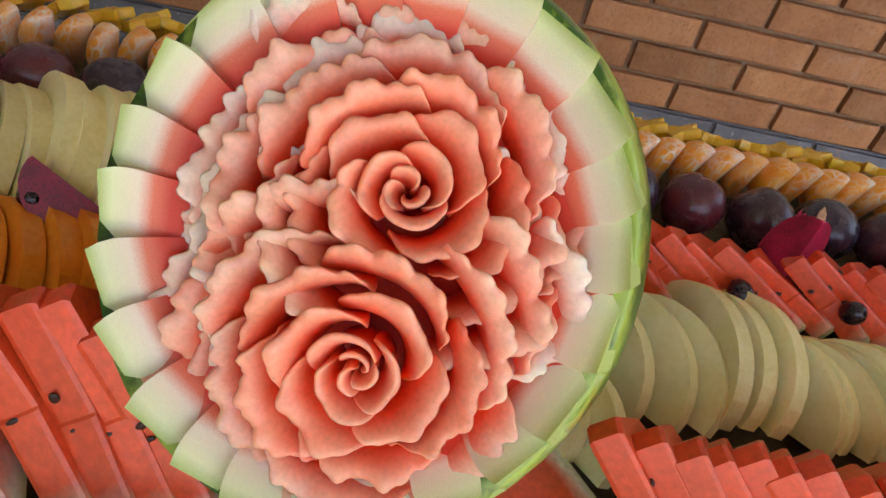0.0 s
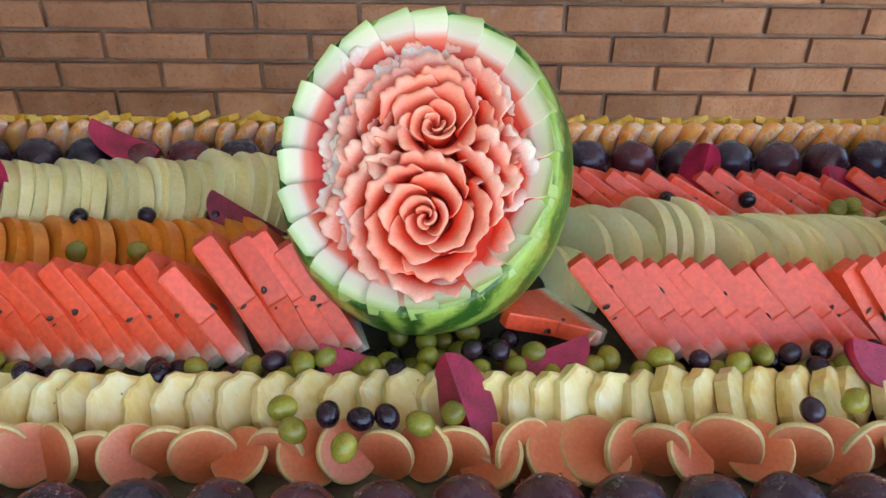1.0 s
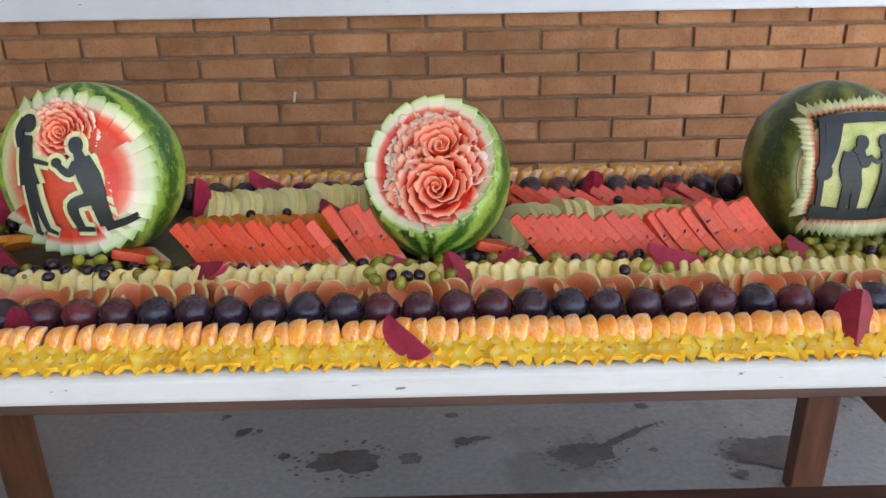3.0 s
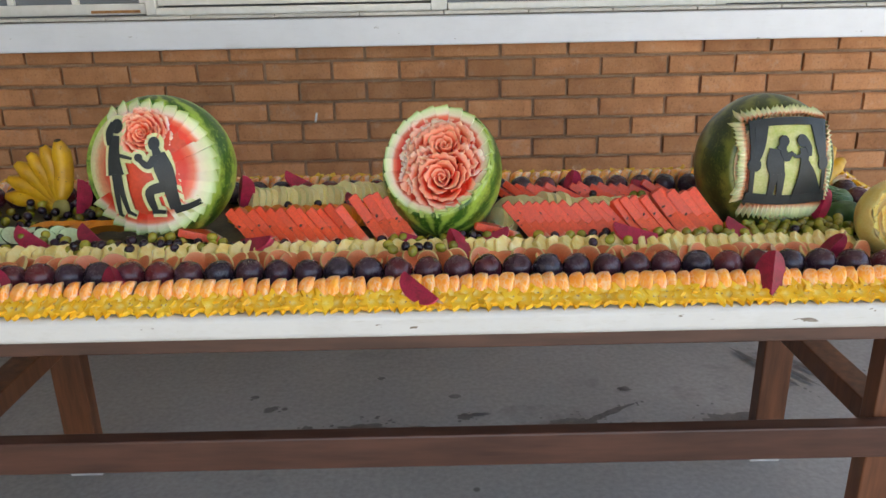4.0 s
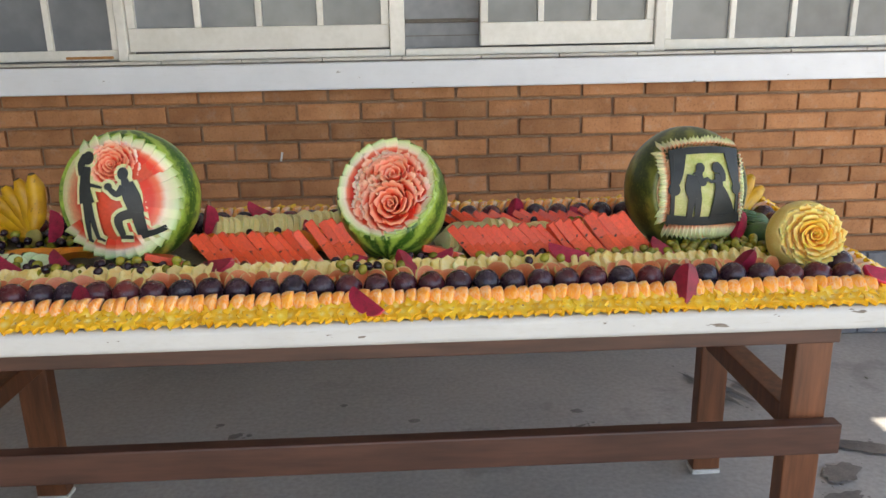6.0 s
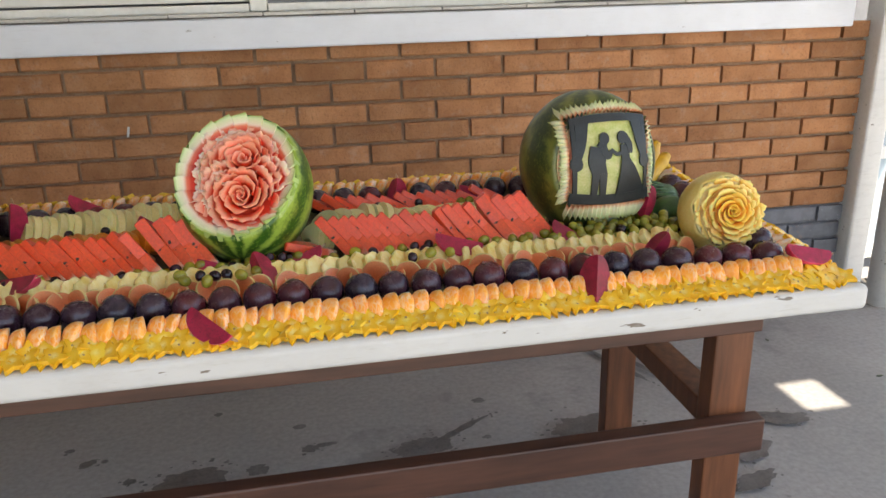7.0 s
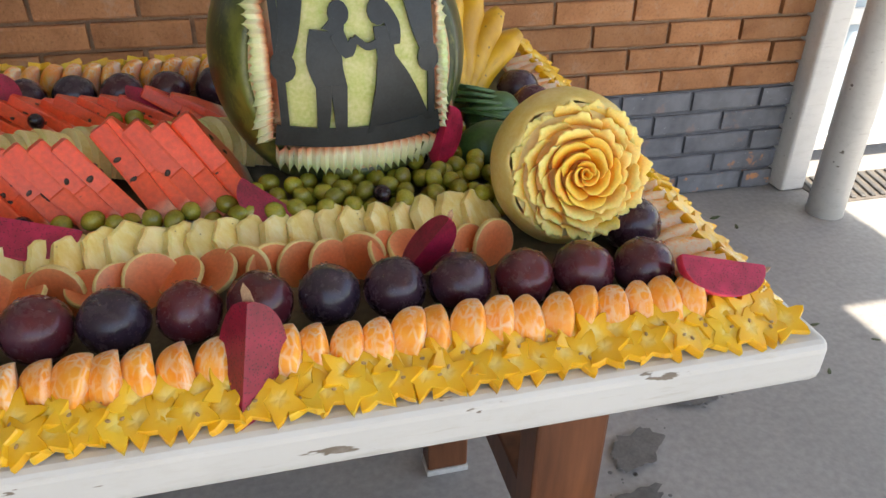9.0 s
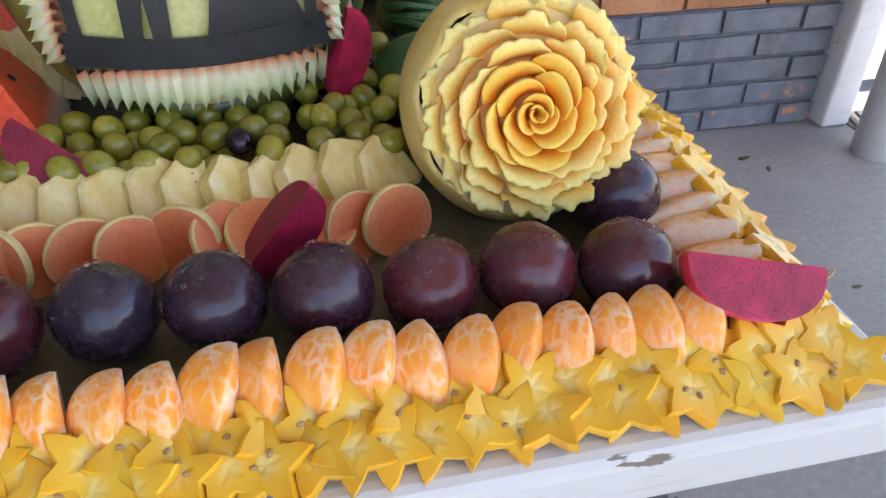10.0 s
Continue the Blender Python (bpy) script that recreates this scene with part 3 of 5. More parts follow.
# white band with its tiled sill
band = thing("trim", box_me("band", BAND_WHITE, -4.2, 2.22, WALL_Y - 0.045, WALL_Y + 0.24, 1.094, 1.196, 0.006), Matrix(), "white painted concrete band under the windows", "trim", kind="structure")
sill = thing("window_sill", box_me("sill_bed", JOINT, -4.2, 2.215, WALL_Y - 0.05, WALL_Y + 0.10, 1.1965, 1.203, 0.0), Matrix(), "grey tiled sill with dark joints", "sill", kind="structure")
tile_me = box_me("tile", TILE, -0.147, 0.147, WALL_Y - 0.056, WALL_Y + 0.10, 1.2, 1.211, 0.002, 1)
for i in range(22):
    if -4.2 < -4.0 + i * 0.298 < 2.06:
        part("tile", tile_me, sill, pose(-4.0 + i * 0.298, 0, 0, 0, 0, 0))


def window(name, x0, x1, z_pane, panes, y, label, low=1.216):
    """A cream framed light: bottom rail, stiles, bars and panes."""
    w = new(name)
    tagged(w, label, "window", kind="structure")
    top = 2.25
    part("bottom_rail", box_me("rail", CREAM, x0, x1, y, y + 0.045, low, z_pane, 0.004), w)
    part("stile", box_me("stile", CREAM, x0, x0 + 0.03, y - 0.001, y + 0.046, z_pane, top, 0.003), w)
    part("stile", box_me("stile", CREAM, x1 - 0.03, x1, y - 0.001, y + 0.046, z_pane, top, 0.003), w)
    part("top_rail", box_me("rail", CREAM, x0 + 0.03, x1 - 0.03, y, y + 0.045, top - 0.05, top, 0.003), w)
    step = (x1 - x0 - 0.06) / panes
    for i in range(panes):
        a = x0 + 0.03 + i * step
        part("pane", box_me("pane", GLASS, a, a + step, y + 0.020, y + 0.026, z_pane, top - 0.05, 0.0), w)
        if i:
            part("glazing_bar", box_me("bar", CREAM, a - 0.012, a + 0.012, y + 0.004, y + 0.042, z_pane, top - 0.05, 0.003), w)
    return w


def upright(x0, x1):
    return thing("window_frame", box_me("jamb", CREAM, x0, x1, WALL_Y + 0.045, WALL_Y + 0.13, 1.212, 2.25, 0.004), Matrix(), "cream painted upright between the windows", "frame", kind="structure")


window("window_1", -2.30, -1.062, 1.255, 5, WALL_Y + 0.075, "cream framed window with grey panes and a rusty rail")
upright(-1.06, -1.022)
window("window_2", -1.020, -0.024, 1.332, 4, WALL_Y + 0.062, "cream sliding sash with grey panes", 1.245)
upright(-0.022, 0.036)
window("window_3", 0.330, 1.012, 1.332, 3, WALL_Y + 0.062, "cream sliding sash beside a grey opening", 1.245)
upright(1.014, 1.056)
window("window_4", 1.058, 2.10, 1.255, 4, WALL_Y + 0.075, "cream framed window with grey reflecting panes")
upright(2.105, 2.21)
window("window_5", -3.6, -2.36, 1.255, 4, WALL_Y + 0.075, "cream framed window with grey panes")
upright(-2.355, -2.305)
for x0, x1 in ((-1.020, -0.024), (0.038, 1.012)):
    thing("window_track", box_me("window_track", CREAM, x0, x1, WALL_Y + 0.035, WALL_Y + 0.118, 1.2115, 1.238, 0.004), Matrix(), "cream sliding track under the sash", "track", kind="structure")
rust = thing("rust_patch", box_me("rust", RUST, -1.27, -1.09, WALL_Y + 0.0725, WALL_Y + 0.0745, 1.222, 1.232, 0.0), Matrix(), "rusty streak on the window rail", "rust", kind="structure")
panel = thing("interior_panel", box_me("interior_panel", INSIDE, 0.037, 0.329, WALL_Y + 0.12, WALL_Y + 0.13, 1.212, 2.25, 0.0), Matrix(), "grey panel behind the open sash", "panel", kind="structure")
part("dark_bar", box_me("dark_bar", JOINT, 0.037, 0.329, WALL_Y + 0.112, WALL_Y + 0.119, 1.335, 1.35, 0.002), panel)
part("cross_line", box_me("cross_line", JOINT, 0.037, 0.329, WALL_Y + 0.1175, WALL_Y + 0.1195, 1.285, 1.288, 0.0), panel)

# glazed door beyond the end of the wall
jamb = thing("door_jamb", box_me("door_jamb", POST_WHITE, 2.345, 2.44, WALL_Y - 0.05, WALL_Y + 0.05, 0.0, 2.95, 0.01), Matrix(), "scuffed white door jamb at the end of the wall", "jamb", kind="structure")
glazed = new("door_1")
tagged(glazed, "white framed glazed door with bluish panes", "door", kind="structure")
for a, b in ((2.45, 2.50), (3.25, 3.31), (4.1, 4.16)):
    part("stile", box_me("stile", POST_WHITE, a, b, WALL_Y + 0.12, WALL_Y + 0.17, 0.02, 2.4, 0.004), glazed)
for z in (0.06, 0.52, 1.0, 1.5, 2.0):
    part("door_rail", box_me("door_rail", POST_WHITE, 2.50, 4.1, WALL_Y + 0.125, WALL_Y + 0.165, z, z + 0.055, 0.003), glazed)
part("door_pane", box_me("door_pane", BLUE_GLASS, 2.50, 4.1, WALL_Y + 0.142, WALL_Y + 0.148, 0.06, 2.4, 0.0), glazed)
bm = bmesh.new()
bmesh.ops.create_cone(bm, cap_ends=True, segments=32, radius1=0.058, radius2=0.055, depth=2.95, matrix=Matrix.Translation((2.395, 0.985, 1.475)))
post = thing("round_post", mesh_of(bm, "round_post", POST_WHITE), Matrix(), "scuffed white round veranda post", "post", kind="structure")

grate = new("floor_grate")
grate.matrix_basis = pose(2.62, 1.13, 0.0)
tagged(grate, "dark iron drain grate set in the floor", "grate", kind="structure")
part("frame", box_me("grate_frame", JOINT, -0.18, 0.9, -0.10, 0.10, 0.001, 0.004, 0.0), grate)
bar_me = box_me("bar", STEEL, -0.009, 0.009, -0.09, 0.09, 0.004, 0.012, 0.002, 1)
for i in range(26):
    part("bar", bar_me, grate, pose(-0.16 + i * 0.04, 0, 0, 0, 0, -14))

# ---- table ----
TX0, TX1, TY0, TY1, TZ = -1.235, 1.097, -0.392, 0.375, 0.737
table = new("table")
table.matrix_basis = pose(0, 0, 0)
tagged(table, "long wooden table with a worn white painted top", "table")
part("tabletop", box_me("tabletop", TABLE_WHITE, TX0, TX1, TY0, TY1, TZ - 0.048, TZ, 0.012, 4), table, None, "thick white painted top with chipped edges")
part("apron", box_me("apron", WOOD, -1.10, 0.938, -0.326, -0.302, 0.634, TZ - 0.0485, 0.003), table)
part("apron", box_me("apron", WOOD, -0.9745, 0.8595, 0.200, 0.225, 0.652, TZ - 0.0485, 0.003), table)
LEGS_X = ((0.860, 0.940), (-1.060, -0.975))
for lx0, lx1 in LEGS_X:
    for ly0, ly1 in ((-0.3015, -0.2535), (0.188, 0.236)):
        leg = part("leg", box_me("leg", LEG_WOOD, lx0, lx1, ly0, ly1, 0.014, TZ - 0.0485, 0.004), table)
        part("foot_pad", box_me("foot_pad", PAD, lx0 - 0.002, lx1 + 0.002, ly0 - 0.002, ly1 + 0.002, 0.0, 0.0135, 0.002), leg, None, "pale foot pad")
    part("end_rail", box_me("end_rail", LEG_WOOD, lx0 + 0.008, lx1 - 0.008, -0.2530, 0.1875, 0.404, 0.456, 0.003), table)
part("front_rail", box_me("front_rail", WOOD, -1.10, 0.96, -0.338, -0.302, 0.378, 0.450, 0.004), table)
part("back_rail", box_me("back_rail", WOOD, -1.10, 0.96, 0.2365, 0.272, 0.388, 0.458, 0.004), table)

# sloping lining; its dark colour carries the shade under the fruit
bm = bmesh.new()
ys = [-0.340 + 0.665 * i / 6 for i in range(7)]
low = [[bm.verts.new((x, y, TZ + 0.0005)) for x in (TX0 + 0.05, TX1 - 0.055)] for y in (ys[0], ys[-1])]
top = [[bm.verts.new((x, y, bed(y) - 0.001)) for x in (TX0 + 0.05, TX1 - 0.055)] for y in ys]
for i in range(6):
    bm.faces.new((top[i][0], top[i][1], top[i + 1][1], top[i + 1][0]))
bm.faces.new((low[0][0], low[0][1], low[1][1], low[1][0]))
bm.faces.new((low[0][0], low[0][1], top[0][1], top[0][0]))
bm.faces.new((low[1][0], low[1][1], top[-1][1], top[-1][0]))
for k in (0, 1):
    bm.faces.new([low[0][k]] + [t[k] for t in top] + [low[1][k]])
lining = thing("lining_sheet", mesh_of(bm, "lining", SHADED_LINING, smooth=False), Matrix(), "lining coloured dark as shade between the fruit, rising to the back", "lining")


# ---- carved melons ----
def petal_me(name, mat, r0, r1, half, h, lobes=3, wave=0.10, thick=0.0025, curl=0.3, seed=0):
    """A carved petal: an arc of a cone round the rose's axis (z), base radius r0, tip radius r1, with a softly frilled edge."""
    cols, rows = 44, 8
    bm = bmesh.new()
    sheets = []
    for s in (0, 1):
        grid = []
        for i in range(rows + 1):
            v = i / rows
            row = []
            for j in range(cols + 1):
                u = 2 * j / cols - 1
                vv = v * (1 - abs(u) ** 3 * 0.55)
                ripple = 1.1 * (abs(math.sin(u * math.pi * lobes * 0.62 + seed * 1.9 + 0.9 * noise.noise((u * 2, seed * 0.7, 4.1)))) - 0.6) + 0.9 * noise.noise((u * 2.6, seed * 1.7, 0.3)) + 0.32 * lobes ** 0.5 * (abs(math.sin(u * math.pi * lobes * 1.45 + seed)) - 0.6)
                frill = ripple * wave * v * v
                r = r0 + (r1 - r0) * (vv ** (1.0 + curl)) + frill * (r1 - r0) + 0.30 * u * (r1 - r0) * (0.4 + v)
                z = h * math.sin(min(vv, 1.0) * 1.65) + h * 0.7 * frill
                a = u * half * (0.90 + 0.10 * math.sin(v * math.pi * 0.6))
                t = thick * (1.0 - 0.80 * v)
                r += t * s * 0.8
                z -= t * s * 0.7
                row.append(bm.verts.new((r * math.cos(a), r * math.sin(a), z)))
            grid.append(row)
        sheets.append(grid)
    for g in sheets:
        for i in range(rows):
            for j in range(cols):
                bm.faces.new((g[i][j], g[i][j + 1], g[i + 1][j + 1], g[i + 1][j]))
    a, b = sheets
    rim = [(0, j) for j in range(cols + 1)] + [(i, cols) for i in range(1, rows + 1)] + [(rows, j) for j in range(cols - 1, -1, -1)] + [(i, 0) for i in range(rows - 1, 0, -1)]
    for k, (i, j) in enumerate(rim):
        m, n = rim[(k + 1) % len(rim)]
        bm.faces.new((a[i][j], a[m][n], b[m][n], b[i][j]))
    return mesh_of(bm, name, mat)


def rose(parent, frame_m, size, rings, mats, drop, seed=0, skip=None, sub_label=""):
    """A carved rose: rings of overlapping petals; drop is the radius of the dome on which it sits."""
    r_in = random.Random(seed)
    for k, (r0, r1, n, h, lobes, wave) in enumerate(rings):
        mat = mats[min(k * len(mats) // len(rings), len(mats) - 1)]
        shapes = [petal_me("petal", mat, r0 * size, r1 * size, math.pi / n * 1.34, h * size, lobes, wave, 0.0045 * size / 0.07, 0.15 + 0.06 * k, seed + 10 * k + i) for i in range(3)]
        turn = r_in.uniform(0, 360)
        for i in range(n):
            a = turn + 360 / n * i + r_in.uniform(-6, 6)
            base = r0 * size
            z = -(base * base) / (2 * drop) + (0.0006 if i % 2 else 0.0)
            p = frame_m @ Vector((base * math.cos(radians(a)), base * math.sin(radians(a)), 0))
            if skip and skip(p):
                continue
            m = frame_m @ pose(0, 0, z, 0, 0, a) @ pose(0, 0, 0, r_in.uniform(-4, 4), r_in.uniform(-5, 5), 0)
            part("petal", shapes[i % 3], parent, m)


ROSE_RINGS = (
    (0.02, 0.09, 3, 0.22, 1, 0.05),
    (0.10, 0.20, 3, 0.25, 1, 0.10),
    (0.21, 0.37, 4, 0.27, 2, 0.15),
    (0.38, 0.55, 5, 0.27, 3, 0.18),
    (0.55, 0.74, 6, 0.26, 3, 0.20),
    (0.72, 0.93, 8, 0.23, 3, 0.22),
    (0.90, 1.10, 10, 0.19, 3, 0.24),
)


def shell_me(name, mat, rx, ry, rz, cut, keep, wall=0.010, seg=56, rings=26):
    """The skin of a melon from the polar angle cut(azimuth) to the far pole, with a wall thickness at the rim."""
    bm = bmesh.new()
    grid = []
    for i in range(rings + 1):
        row = []
        for j in range(seg):
            az = 2 * math.pi * j / seg
            th = cut(az) + (math.pi - cut(az)) * i / rings
            th = min(th, math.pi - 0.02)
            d = Vector((math.sin(th) * math.cos(az), math.sin(th) * math.sin(az), math.cos(th)))
            k = 1 + 0.012 * noise.noise(d * 2.0)
            row.append(bm.verts.new((d.x * rx * k, d.y * ry * k, d.z * rz * k)))
        grid.append(row)
    inner = [bm.verts.new(v.co * (1 - wall / 0.14)) for v in grid[0]]
    for i in range(rings):
        for j in range(seg):
            n = (j + 1) % seg
            bm.faces.new((grid[i][j], grid[i][n], grid[i + 1][n], grid[i + 1][j]))
    for j in range(seg):
        n = (j + 1) % seg
        bm.faces.new((grid[0][j], grid[0][n], inner[n], inner[j]))
    bm.faces.new(grid[-1])
    return mesh_of(bm, name, mat)


def dome_me(name, mat, rx, ry, depth, rim, cut, scale_rim, seg=56, rings=16, lump=0.0):
    """The carved flesh inside the rim: a dome from its pole (height depth) down to the rim."""
    bm = bmesh.new()
    pole = bm.verts.new((0, 0, depth))
    grid = []
    for i in range(1, rings + 1):
        f = i / rings
        row = []
        for j in range(seg):
            az = 2 * math.pi * j / seg
            th = cut(az)
            ex, ey, ez = math.sin(th) * math.cos(az) * rx * scale_rim, math.sin(th) * math.sin(az) * ry * scale_rim, math.cos(th) * rim * scale_rim
            z = ez + (depth - ez) * (1 - f * f)
            z += lump * noise.noise((ex * f * 40, ey * f * 40, 1))
            row.append(bm.verts.new((ex * f, ey * f, z)))
        grid.append(row)
    for j in range(seg):
        n = (j + 1) % seg
        bm.faces.new((pole, grid[0][j], grid[0][n]))
        for i in range(rings - 1):
            bm.faces.new((grid[i][j], grid[i][n], grid[i + 1][n], grid[i + 1][j]))
    return mesh_of(bm, name, mat)


def tooth_me(name, mat, width, step=0.35, taper=0.5, point=0.0, ridge=0.0):
    """A cut tab, y from its root (0) to its tip (1 in the material, scaled when placed); z is its height."""
    bm = bmesh.new()
    rows, cols = 7, 6
    grid = []
    for i in range(rows + 1):
        v = i / rows
        row = []
        for j in range(cols + 1):
            u = j / cols - 0.5
            w = width * (taper + (1 - taper) * min(1, v * 1.6))
            if point:
                w *= max(0.02, 1 - max(0, (v - (1 - point)) / point))
            else:
                w *= 1 - 0.14 * max(0, v - 0.8) / 0.2
            z = step * (u + 0.5) * (0.3 + v) + ridge * (0.5 - abs(u)) * 2
            row.append(bm.verts.new((u * w, v + 0.05 * u * v, z + 0.25 * v * (1 - v))))
        grid.append(row)
    under = [[bm.verts.new((v.co.x, v.co.y, -0.5)) for v in (row[0], row[-1])] for row in grid]
    for i in range(rows):
        for j in range(cols):
            bm.faces.new((grid[i][j], grid[i][j + 1], grid[i + 1][j + 1], grid[i + 1][j]))
        bm.faces.new((grid[i][0], grid[i + 1][0], under[i + 1][0], under[i][0]))
        bm.faces.new((grid[i][-1], grid[i + 1][-1], under[i + 1][1], under[i][1]))
    bm.faces.new(grid[-1] + [under[-1][1], under[-1][0]])
    return mesh_of(bm, name, mat, smooth=False)


def melon_frame(cx, cy, cz, up, yaw):
    """Local z is the carved side, pointing to the front (-y), tilted up by up and turned by yaw; local y is up."""
    z = Vector((math.sin(radians(yaw)) * math.cos(radians(up)), -math.cos(radians(yaw)) * math.cos(radians(up)), math.sin(radians(up))))
    x = Vector((0, 0, 1)).cross(z).normalized()
    y = z.cross(x)
    m = Matrix((x, y, z)).transposed().to_4x4()
    m.translation = (cx, cy, cz)
    return m


def tangent(p, nrm, out):
    """A frame at p with z along nrm and y towards out."""
    z = nrm.normalized()
    x = out.cross(z).normalized()
    m = Matrix((x, z.cross(x), z)).transposed().to_4x4()
    m.translation = p
    return m


# the middle melon: two roses inside a ring of broad white tabs
CM = (0.131, 0.145, 0.143)


def cut_c(az):
    return radians(62 + 4 * math.sin(az) - 3 * math.cos(az))


melon = thing("carved_watermelon", shell_me("rind", RIND_A, *CM, cut_c, 1), melon_frame(0.002, 0.006, 0.8965, 35, -10), "watermelon carved with two red roses and white tabs", "carved watermelon", "carved melons")
part("flesh", dome_me("flesh", FLESH, CM[0], CM[1], 0.048, CM[2], cut_c, 0.95, lump=0.001), melon, None, "red flesh fading to white at the rim")
tooth = tooth_me("tooth", TOOTH, 1.0, 0.52, 0.80)
count = 23
for i in range(count):
    az = 2 * math.pi * (i + 0.5 * jit(0.25)) / count
    th = cut_c(az)
    def spot(t, k):
        return Vector((math.sin(t) * math.cos(az) * CM[0] * k, math.sin(t) * math.sin(az) * CM[1] * k, math.cos(t) * CM[2] * k))
    b = spot(th + radians(1), 0.992)
    a = Vector((b.x * 0.68, b.y * 0.68, 0.052))
    out = b - a
    nrm = (b.normalized() + Vector((0, 0, 0.8))).normalized()
    m = tangent(a, out.cross(nrm).cross(out), out)
    part("tooth", tooth, melon, m @ Matrix.Diagonal((0.0395 + jit(0.003), out.length, 0.016, 1)))
bpy.context.view_layer.update()
back = melon.matrix_basis.inverted()
n_low, n_up = Vector((0.02, -0.14, 1)).normalized(), Vector((0.05, 0.20, 1)).normalized()
frame_low = tangent(back @ Vector((0.0, -0.090, 0.909)) - n_low * 0.013, n_low, Vector((0, 1, 0)))
frame_up = tangent(back @ Vector((0.007, -0.042, 0.967)) - n_up * 0.013, n_up, Vector((0, 1, 0)))
low_c = frame_low.translation
up_c = frame_up.translation


def rim_share(p):
    """Over 1 where a petal would reach past the row of tabs."""
    return (p.x / (CM[0] * 0.68)) ** 2 + (p.y / (CM[1] * 0.68)) ** 2


rose(melon, frame_low, 0.090, ROSE_RINGS, (PETAL_IN, PETAL_IN, PETAL_MID, PETAL_OUT), 0.10, 3, skip=lambda p: (p - up_c).length < 0.034 or rim_share(p) > 1)
rose(melon, frame_up, 0.086, ROSE_RINGS, (PETAL_IN, PETAL_IN, PETAL_MID, PETAL_OUT), 0.11, 8, skip=lambda p: (p - low_c).length < 0.046 or rim_share(p) > 1)


# a frilled skirt of pale-edged petals round both roses
skirt = [petal_me("petal", PETAL_OUT, 0.030, 0.047, radians(40), 0.014, 3, 0.20, 0.004, 0.3, 50 + i) for i in range(4)]
for rx, ry, n, lift in ((0.062, 0.096, 17, 0.002), (0.074, 0.108, 21, -0.007)):
    for i in range(n):
        a = 2 * math.pi * (i + jit(0.2)) / n
        ex, ey = rx * math.cos(a) + 0.012, ry * math.sin(a) - 0.008
        if (ex / 0.095) ** 2 + (ey / 0.120) ** 2 > 0.86:
            continue
        out = Vector((math.cos(a) / rx, math.sin(a) / ry, 0)).normalized()
        ez = 0.068 - (ex * ex) * 2.4 - ey * ey * 1.8 + lift
        n_s = Vector((ex * 4.0, ey * 3.4, 1)).normalized()
        m = tangent(Vector((ex, ey, ez)) - out * 0.030, n_s, out) @ pose(0, 0, 0, 0, 0, 90)
        part("petal", skirt[i % 4], melon, m @ pose(0, 0, 0, 0, jit(6), 0))


# white-edged frills where the carving runs up to the top of the melon
for i in range(9):
    a = radians(52 + 9.5 * i)
    ex, ey = 0.082 * math.cos(a) + 0.004, 0.106 * math.sin(a)
    out = Vector((math.cos(a), math.sin(a), 0))
    m = tangent(Vector((ex, ey, 0.060 - ey * ey * 1.2)) - out * 0.030, Vector((ex * 3, ey * 3, 1)), out) @ pose(0, 0, 0, 0, 0, 90)
    part("petal", skirt[i % 4], melon, m @ pose(0, 0, 0, 0, jit(8), 0))


def blob(bm, fun, cx, cy, rx, ry, h, n=14, turn=0.0):
    """A flat oval laid on the surface fun(u, v, h)."""
    c = bm.verts.new(fun(cx, cy, h))
    ring = []
    for i in range(n):
        a = 2 * math.pi * i / n
        x, y = rx * math.cos(a), ry * math.sin(a)
        ca, sa = math.cos(turn), math.sin(turn)
        ring.append(bm.verts.new(fun(cx + x * ca - y * sa, cy + x * sa + y * ca, h)))
    foot = [bm.verts.new(v.co - fun(0, 0, 0.004) + fun(0, 0, 0)) for v in ring]
    for i in range(n):
        j = (i + 1) % n
        bm.faces.new((c, ring[i], ring[j]))
        bm.faces.new((ring[i], ring[j], foot[j], foot[i]))


def limb(bm, fun, pts, widths, h):
    """A flat band of changing width along pts, laid on the surface fun(u, v, h)."""
    left, right = [], []
    fine, fw = [], []
    knots = [Vector(p) for p in pts]
    for i in range(len(knots) - 1):
        p0, p1, p2, p3 = knots[max(i - 1, 0)], knots[i], knots[i + 1], knots[min(i + 2, len(knots) - 1)]
        for k in range(6):
            f = k / 6
            fine.append(p1 + (p2 - p0) * (0.5 * f) + (p0 * 2 - p1 * 5 + p2 * 4 - p3) * (0.5 * f * f) + (p1 * 3 - p0 - p2 * 3 + p3) * (0.5 * f ** 3))
            fw.append(widths[i] + (widths[i + 1] - widths[i]) * f)
    fine.append(Vector(pts[-1]))
    fw.append(widths[-1])
    for i, p in enumerate(fine):
        d = (fine[min(i + 1, len(fine) - 1)] - fine[max(i - 1, 0)]).normalized()
        s = Vector((-d.y, d.x)) * fw[i] / 2
        left.append(bm.verts.new(fun(p.x + s.x, p.y + s.y, h)))
        right.append(bm.verts.new(fun(p.x - s.x, p.y - s.y, h)))
    down = fun(0, 0, 0.004) - fun(0, 0, 0)
    dl = [bm.verts.new(v.co - down) for v in left]
    dr = [bm.verts.new(v.co - down) for v in right]
    for i in range(len(fine) - 1):
        bm.faces.new((left[i], left[i + 1], right[i + 1], right[i]))
        bm.faces.new((left[i], left[i + 1], dl[i + 1], dl[i]))
        bm.faces.new((right[i], right[i + 1], dr[i + 1], dr[i]))
    bm.faces.new((left[0], right[0], dr[0], dl[0]))
    bm.faces.new((left[-1], right[-1], dr[-1], dl[-1]))


